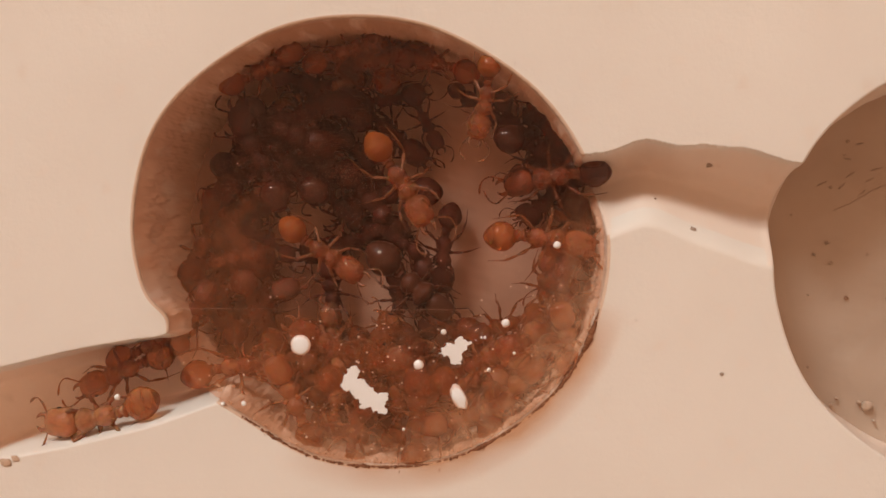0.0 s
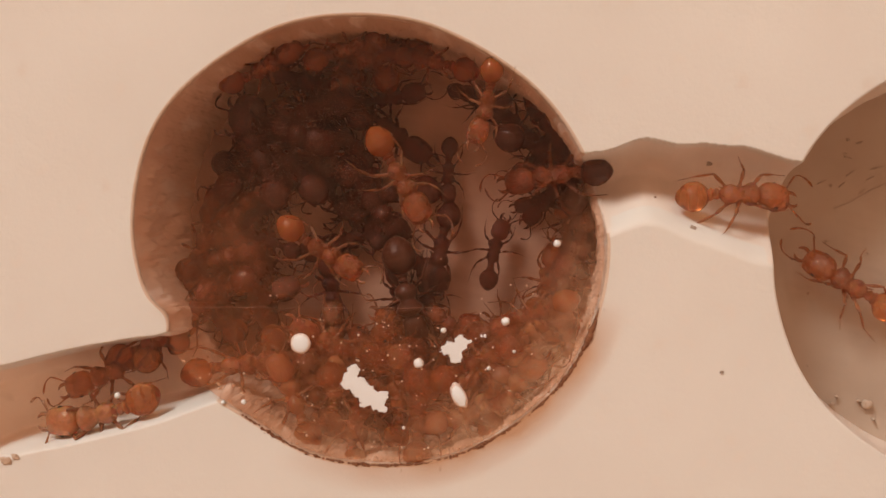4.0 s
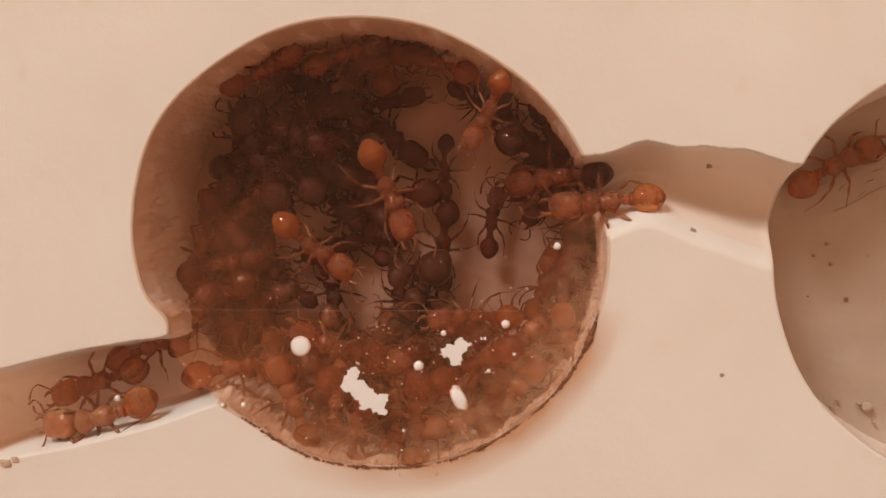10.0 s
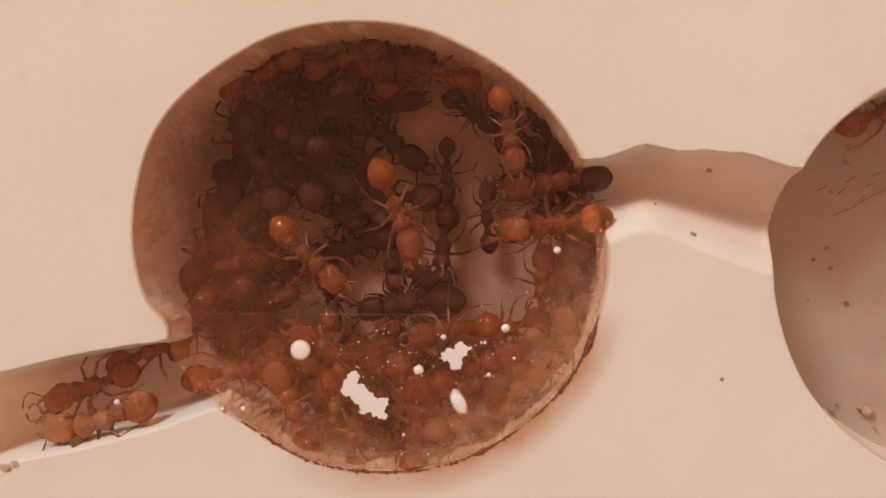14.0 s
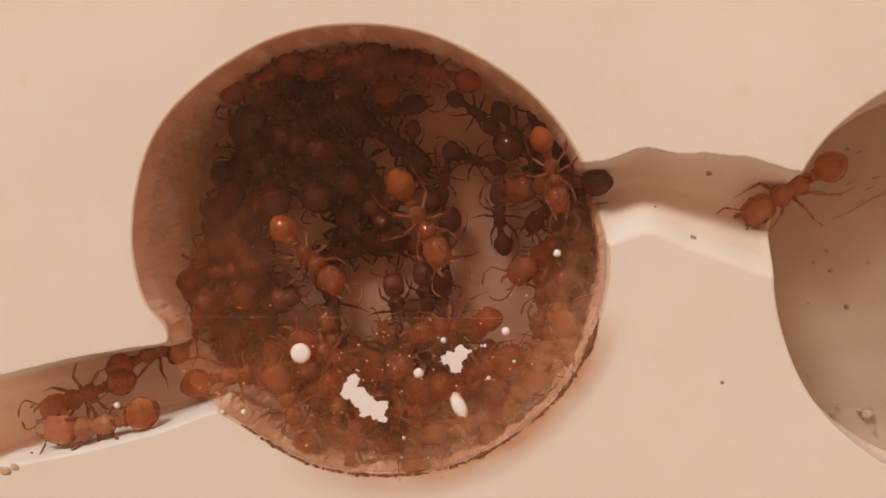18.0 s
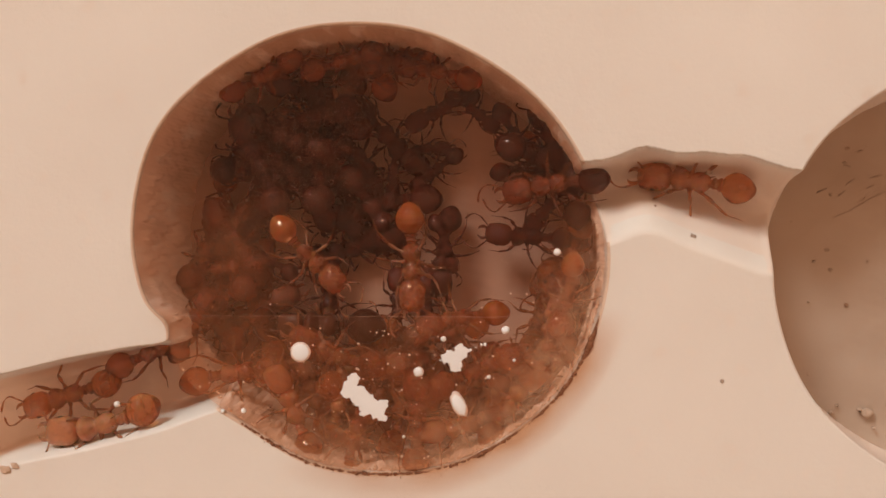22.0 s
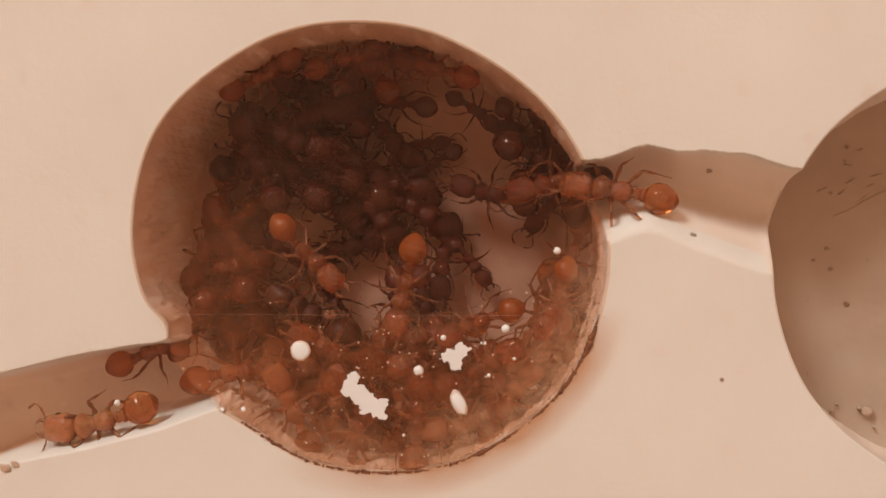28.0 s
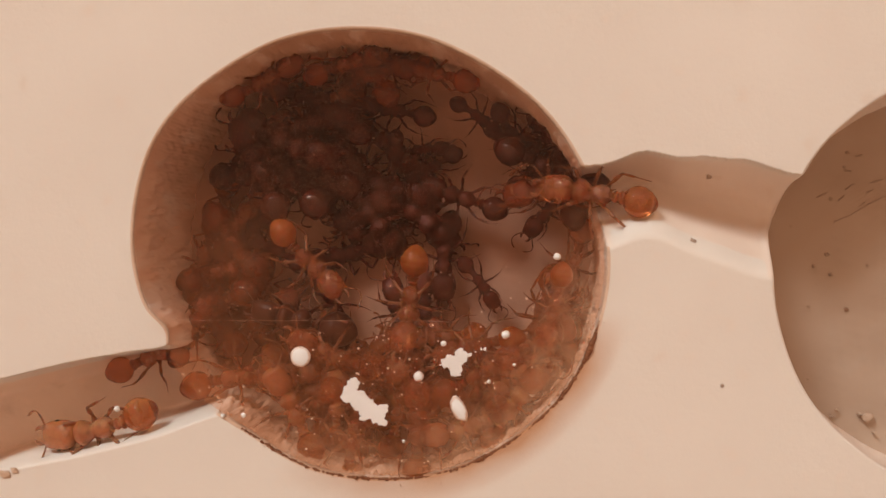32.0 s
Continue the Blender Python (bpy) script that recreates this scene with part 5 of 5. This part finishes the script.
    stroll(ant_6, True, ((0, 1.85, 6.63, 0.06, -100), (3, 1.85, 6.48, 0.06, -101), (6, 1.98, 6.11, 0.06, -110), (8, 1.86, 6.06, 0.06, -113), (9, 1.95, 5.95, 0.06, -117), (11, 1.86, 6.16, 0.06, -114), (12, 2.00, 6.09, 0.06, -103), (13, 2.25, 5.79, 0.06, -88), (14, 2.94, 5.39, 0.06, -77), (16.5, 4.00, 4.64, 0.06, -78), (17, 4.46, 4.35, 0.06, -70), (18, 4.84, 3.74, 0.06, -75), (19, 5.17, 3.04, 0.06, -76), (20, 5.59, 1.01, 0.06, -85), (21, 5.74, -0.88, 0.06, -93), (22, 5.44, -1.93, 0.06, -104), (23, 5.23, -2.68, 0.06, -127), (25, 5.25, -2.69, 0.06, -120), (28, 4.96, -2.14, 0.06, -111), (32, 4.92, -2.16, 0.06, -105)))
    stroll(ant_7, True, ((0, 6.79, -4.55, 0.06, -162), (2, 5.04, -3.31, 0.06, -137), (3, 4.00, -2.95, 0.06, -146), (6, 3.71, -3.09, 0.06, -173), (8, 2.64, -2.92, 0.06, -180), (9, 1.63, -2.86, 0.06, -177), (11, 1.02, -3.16, 0.06, -181), (13, 0.35, -3.37, 0.06, -172), (17, 0.26, -3.05, 0.06, -173), (19, 0.44, -3.00, 0.06, -165), (23, 0.64, -2.74, 0.06, -171), (25, 0.64, -2.78, 0.06, -169), (28, 1.40, -3.05, 0.06, -158), (30, 1.18, -2.93, 0.06, -161), (32, 1.35, -3.80, 0.06, -167)))
    stroll(ant_8, False, ((0, -1.74, -1.87, -5.60, -40), (0.5, -0.96, -1.23, -5.60, -22), (1, -1.04, -0.45, -5.60, 13), (2, -0.47, -0.54, -5.60, -7), (2.5, -0.50, -1.70, -5.60, -38), (3, -2.16, -2.39, -5.60, -76), (3.5, -2.14, -2.45, -5.60, -76), (5.5, -2.15, -2.69, -5.60, -80), (6, -2.20, -2.63, -5.60, -81), (7, -2.12, -2.42, -5.60, -86), (8, -2.00, -2.47, -5.60, -96), (9, -2.12, -2.66, -5.60, -117), (11, -1.82, -2.52, -5.60, -126), (13, -2.17, -2.06, -5.60, -172), (14.5, -2.32, -2.70, -4.30, -173), (16.5, -2.32, -3.65, -4.30, -169), (18, -2.32, -4.53, -4.30, -167), (19, -3.40, -3.70, -4.30, -180), (20, -4.02, -3.74, -4.30, -180), (21, -5.33, -3.58, -4.30, -183), (22, -6.11, -3.27, -4.30, -180), (23, -6.38, -3.22, -4.30, -176), (25, -6.66, -3.25, -4.30, -178), (28, -6.86, -2.75, -4.30, -208), (29, -7.05, -2.87, -4.30, -180), (30, -7.16, -3.10, -4.30, -169), (31, -7.38, -3.18, -4.30, -176), (32, -7.40, -2.77, -4.30, -192)))
    fidget(ant_9, 0.7, 9)
    stroll(ant_10, False, ((0, 3.96, 5.41, -6.30, 104), (2, 2.58, 2.50, -6.30, 83), (3, 2.39, -0.42, -6.30, 79), (5.5, 1.50, 0.40, -6.30, 77), (6, 1.53, 0.48, -6.30, 77), (8, 1.88, 1.22, -6.30, 79), (9, 1.93, 1.36, -6.30, 81), (11, 1.77, 1.66, -6.30, 85), (13, 1.60, 1.78, -6.30, 91), (16.5, 2.00, 2.34, -6.30, 94), (19, 2.33, 1.80, -6.30, 97), (20, 2.42, 2.58, -6.30, 75), (21, 3.31, 2.95, -6.30, 53), (23, 3.73, 5.44, -6.30, -19), (32, 3.73, 5.73, -6.30, -19)))
    stroll(ant_11, False, ((0, -1.40, 6.27, -6.60, -63), (1, -1.06, 5.97, -6.60, -68), (2, -0.68, 5.38, -6.60, -66), (3, -0.38, 3.66, -6.60, -89), (6, -0.23, 3.74, -6.60, -93), (8, -0.51, 3.88, -6.60, -93), (13, -0.35, 3.97, -6.60, -89), (16, -0.35, 3.98, -6.60, -90), (20, -0.71, 4.07, -6.60, -124), (24, -1.14, 4.25, -6.60, -149), (32, -1.14, 4.57, -6.60, -149)))
    stroll(ant_12, False, ((0, 5.86, 1.63, -5.70, -59), (14, 5.86, 1.60, -5.70, -59), (19, 5.31, 0.63, -5.70, -84), (21, 4.02, 0.79, -5.70, -205), (22, 3.62, 0.93, -5.70, -183), (23, 3.57, 0.76, -5.70, -178), (24, 3.64, 1.07, -5.70, -177), (25.5, 3.35, 1.68, -5.70, -180), (27.5, 1.95, 2.68, -5.70, -189), (28, 1.84, 2.92, -5.70, -195), (30, 0.98, 3.64, -5.70, -198), (32, 0.39, 3.06, -5.70, -197)))
    stroll(ant_13, False, ((0, -2.65, 0.35, -6.00, -32), (14, -1.85, -1.02, -6.00, -26), (22, -0.39, 0.47, -6.00, -73), (24, -0.23, 0.53, -6.00, -66), (27.5, 0.78, -0.19, -6.00, -55), (28, 0.93, -0.39, -6.00, -52), (30, 1.03, -0.31, -6.00, -56), (32, 1.37, -1.14, -6.00, -55)))
    stroll(ant_14, False, ((0, 2.20, -5.20, -5.90, -42), (10, 2.28, -5.12, -5.90, -48), (16, 2.20, -5.20, -5.90, -42), (18.5, 1.57, -6.72, -5.90, -100), (32, 1.60, -6.66, -5.90, -94)))
    stroll(ant_15, False, ((0, -9.14, 0.47, -5.50, 149), (6, -8.84, -0.11, -5.50, 166), (9, -7.24, -1.65, -5.50, 139), (11, -9.14, -1.51, -5.50, 151), (13, -9.74, -1.26, -5.50, 156), (17, -9.46, -0.57, -5.50, 156), (21, -9.18, -0.35, -5.50, 154), (24, -8.90, 0.23, -5.50, 156), (32, -8.74, 0.55, -5.50, 154)))
    fidget(ant_16, 0.6, 16)
    fidget(ant_17, 0.6, 17)
    stroll(ant_18, False, ((0, 1.74, 6.69, -6.40, -32), (12, 1.19, 7.11, -6.40, -32), (16, -0.23, 6.10, -6.40, -50), (19, -2.60, 4.67, -6.40, -99), (23, -3.00, 4.09, -6.40, -94), (32, -3.00, 4.82, -6.40, -95)))
    stroll(ant_19, False, ((0, -7.91, 3.58, -6.50, 18), (14, -7.62, 3.79, -6.50, 6), (18, -5.36, 2.96, -6.50, -38), (24, -4.76, 2.52, -6.50, -32), (32, -4.48, 2.88, -6.50, -24)))
    stroll(ant_20, False, ((0, -10.21, -0.20, -6.60, -29), (14, -9.07, -0.07, -6.60, -24), (18, -4.78, 0.83, -6.60, -5), (24, -3.65, 1.20, -6.60, -15), (32, -3.37, 1.80, -6.60, -15)))
    stroll(ant_21, False, ((0, 4.32, 2.28, -6.70, -151), (13, 3.89, 3.56, -6.70, -164), (18, 1.00, 4.78, -6.70, -199), (22, -1.58, 5.26, -6.70, -355), (32, -1.58, 5.48, -6.70, -355)))
    fidget(ant_22, 0.6, 22)
    fidget(ant_25, 0.5, 25)
    fidget(ant_28, 0.5, 28)
    stroll(ant_30, False, ((0, -8.54, 4.44, -5.00, -160), (19, -8.50, 4.36, -5.00, -154), (22, -5.90, 3.60, -5.20, -80), (26, -1.58, 2.65, -6.20, -30), (32, -1.45, 2.55, -6.20, -34)), pitch=7, lean=31)
    fidget(ant_31, 0.5, 31)
    fidget(ant_32, 0.5, 32)
    fidget(ant_35, 0.5, 35)
    fidget(ant_37, 0.5, 37)
    fidget(ant_39, 0.5, 39)
    stroll(ant_41, False, ((0, -3.19, 7.37, -6.40, 10), (14, -3.19, 7.26, -6.40, 10), (19, -3.14, 7.25, -6.40, 8), (20, -0.52, 7.45, -6.40, -60), (21.5, -0.10, 7.22, -6.40, -130), (23, -2.77, 7.11, -6.40, -195), (24, -3.05, 7.25, -6.40, -200), (26, -2.97, 7.31, -6.40, -198), (28, -2.91, 7.53, -6.40, -190), (32, -2.97, 7.42, -6.40, -192)))
    fidget(ant_42, 0.5, 42)
    fidget(ant_43, 0.6, 43)
    fidget(ant_44, 0.5, 44)
    stroll(ant_46, False, ((0, -9.56, 3.82, -5.50, -143), (20, -9.50, 3.90, -5.50, -138), (24, -5.60, 4.30, -5.60, -70), (27, -3.11, 3.91, -6.30, -24), (32, -3.00, 3.80, -6.30, -20)), pitch=-6, lean=21)
    fidget(ant_47, 0.5, 47)
    fidget(ant_48, 0.6, 48)
    fidget(ant_49, 0.6, 49)
    fidget(ant_51, 0.5, 51)
    fidget(ant_53, 0.4, 53)
    fidget(ant_54, 0.4, 54)
    fidget(ant_55, 0.4, 55)
    fidget(ant_56, 0.5, 56)
    fidget(ant_57, 0.5, 57)
    fidget(ant_58, 0.3, 58)
    fidget(ant_59, 0.5, 59)
    fidget(ant_61, 0.4, 61)
    stroll(ant_62, False, ((0, 5.55, 0.48, -5.60, -75), (16, 5.48, 0.87, -5.60, -77), (19, 4.84, 2.70, -5.60, -66), (21, 4.26, 4.45, -5.60, -57), (32, 4.13, 4.66, -5.60, -58)))
    stroll(ant_63, False, ((0, 6.44, 1.19, -5.00, 83), (15, 6.44, 1.36, -5.00, 83), (18, 6.18, 1.58, -5.00, -82), (21, 5.42, -2.31, -5.00, -101), (32, 5.42, -2.01, -5.00, -101)))
    fidget(ant_64, 0.6, 64)
    fidget(ant_65, 0.6, 65)
    fidget(ant_66, 0.6, 66)
    fidget(ant_67, 0.4, 67)
    fidget(ant_68, 0.4, 68)
    fidget(ant_69, 0.6, 69)
    fidget(ant_70, 0.6, 70)
    fidget(ant_71, 0.6, 71)
    fidget(ant_74, 0.25, 40)
    stroll(ant_75, False, ((0, -15.60, -5.84, -3.60, -157), (3, -15.89, -5.96, -3.60, -158), (6, -16.94, -6.10, -3.60, -162), (9, -16.91, -6.31, -3.60, -162), (13, -17.27, -6.37, -3.60, -159), (17, -17.45, -6.57, -3.60, -159), (19, -17.68, -6.68, -3.60, -159), (21, -18.10, -6.75, -3.60, -160), (23, -18.85, -6.60, -3.60, -166), (24, -19.92, -6.70, -3.60, -171), (25, -21.61, -6.63, -3.60, -177), (27, -25.01, -7.32, -3.60, -178), (32, -25.01, -7.32, -3.60, -178)))
    fidget(ant_77, 0.2, 43)
    fidget(ant_79, 0.8, 79)
    fidget(ant_80, 0.8, 80)
    fidget(ant_81, 0.8, 81)
    fidget(ant_82, 0.4, 82)
    fidget(ant_83, 0.4, 83)
    fidget(ant_86, 0.6, 86)
    fidget(ant_87, 0.8, 87)
    stroll(ant_88, False, ((0, 2.35, -3.86, -5.78, -163), (8, 2.42, -3.70, -5.78, -158), (15, 2.35, -3.86, -5.78, -163), (17.5, -0.70, -3.81, -5.78, -176), (25, -0.62, -3.90, -5.78, -170), (32, -0.75, -3.80, -5.78, -178)), pitch=-18, lean=10)
    fidget(ant_89, 0.8, 89)
    fidget(ant_90, 0.8, 90)
    fidget(ant_92, 0.4, 92)
    fidget(ant_93, 0.4, 93)
    stroll(ant_94, False, ((0, 3.04, -4.66, -4.87, 42), (9, 3.10, -4.60, -4.87, 46), (15, 3.04, -4.66, -4.87, 42), (17.5, 4.70, -3.98, -4.87, 74), (24, 4.64, -3.90, -4.87, 80), (32, 4.72, -3.96, -4.87, 76)), pitch=-1, lean=-1)
    fidget(ant_96, 0.4, 96)
    fidget(ant_98, 0.8, 98)
    fidget(ant_99, 0.6, 99)
    fidget(ant_100, 0.6, 100)
    fidget(ant_101, 0.4, 101)
    fidget(ant_102, 0.6, 102)
    fidget(ant_103, 0.8, 103)
    fidget(ant_104, 0.4, 104)
    fidget(ant_105, 0.6, 105)
    fidget(ant_106, 0.4, 106)
    fidget(ant_107, 0.5, 107)
    fidget(ant_108, 0.4, 108)
    fidget(ant_109, 0.7, 109)
    fidget(ant_110, 0.7, 110)
    fidget(ant_111, 0.35, 111)
    fidget(ant_112, 0.35, 112)
    fidget(ant_113, 0.35, 113)
    fidget(ant_114, 0.35, 114)
    fidget(ant_115, 0.35, 115)
    fidget(ant_116, 0.35, 116)
    fidget(ant_117, 0.35, 117)
    fidget(ant_118, 0.35, 118)
    fidget(ant_119, 0.35, 119)
    fidget(ant_120, 0.5, 120)
    stroll(ant_121, False, ((0, 4.60, -1.90, -5.70, 84), (5, 4.66, -1.70, -5.70, 78), (11, 4.60, -1.90, -5.70, 84), (16, 4.40, -1.30, -5.70, 92), (20, 4.52, -2.00, -5.70, 86), (25, 4.60, -3.10, -5.70, 80), (32, 4.64, -3.00, -5.70, 76)), lean=-10)
    stroll(ant_122, False, ((0, 5.62, -2.20, -4.90, 98), (9, 5.58, -2.05, -4.90, 92), (19, 5.62, -2.20, -4.90, 98), (23, 5.10, -3.60, -4.90, 84), (32, 5.06, -3.70, -4.90, 80)), lean=-22)


motions()
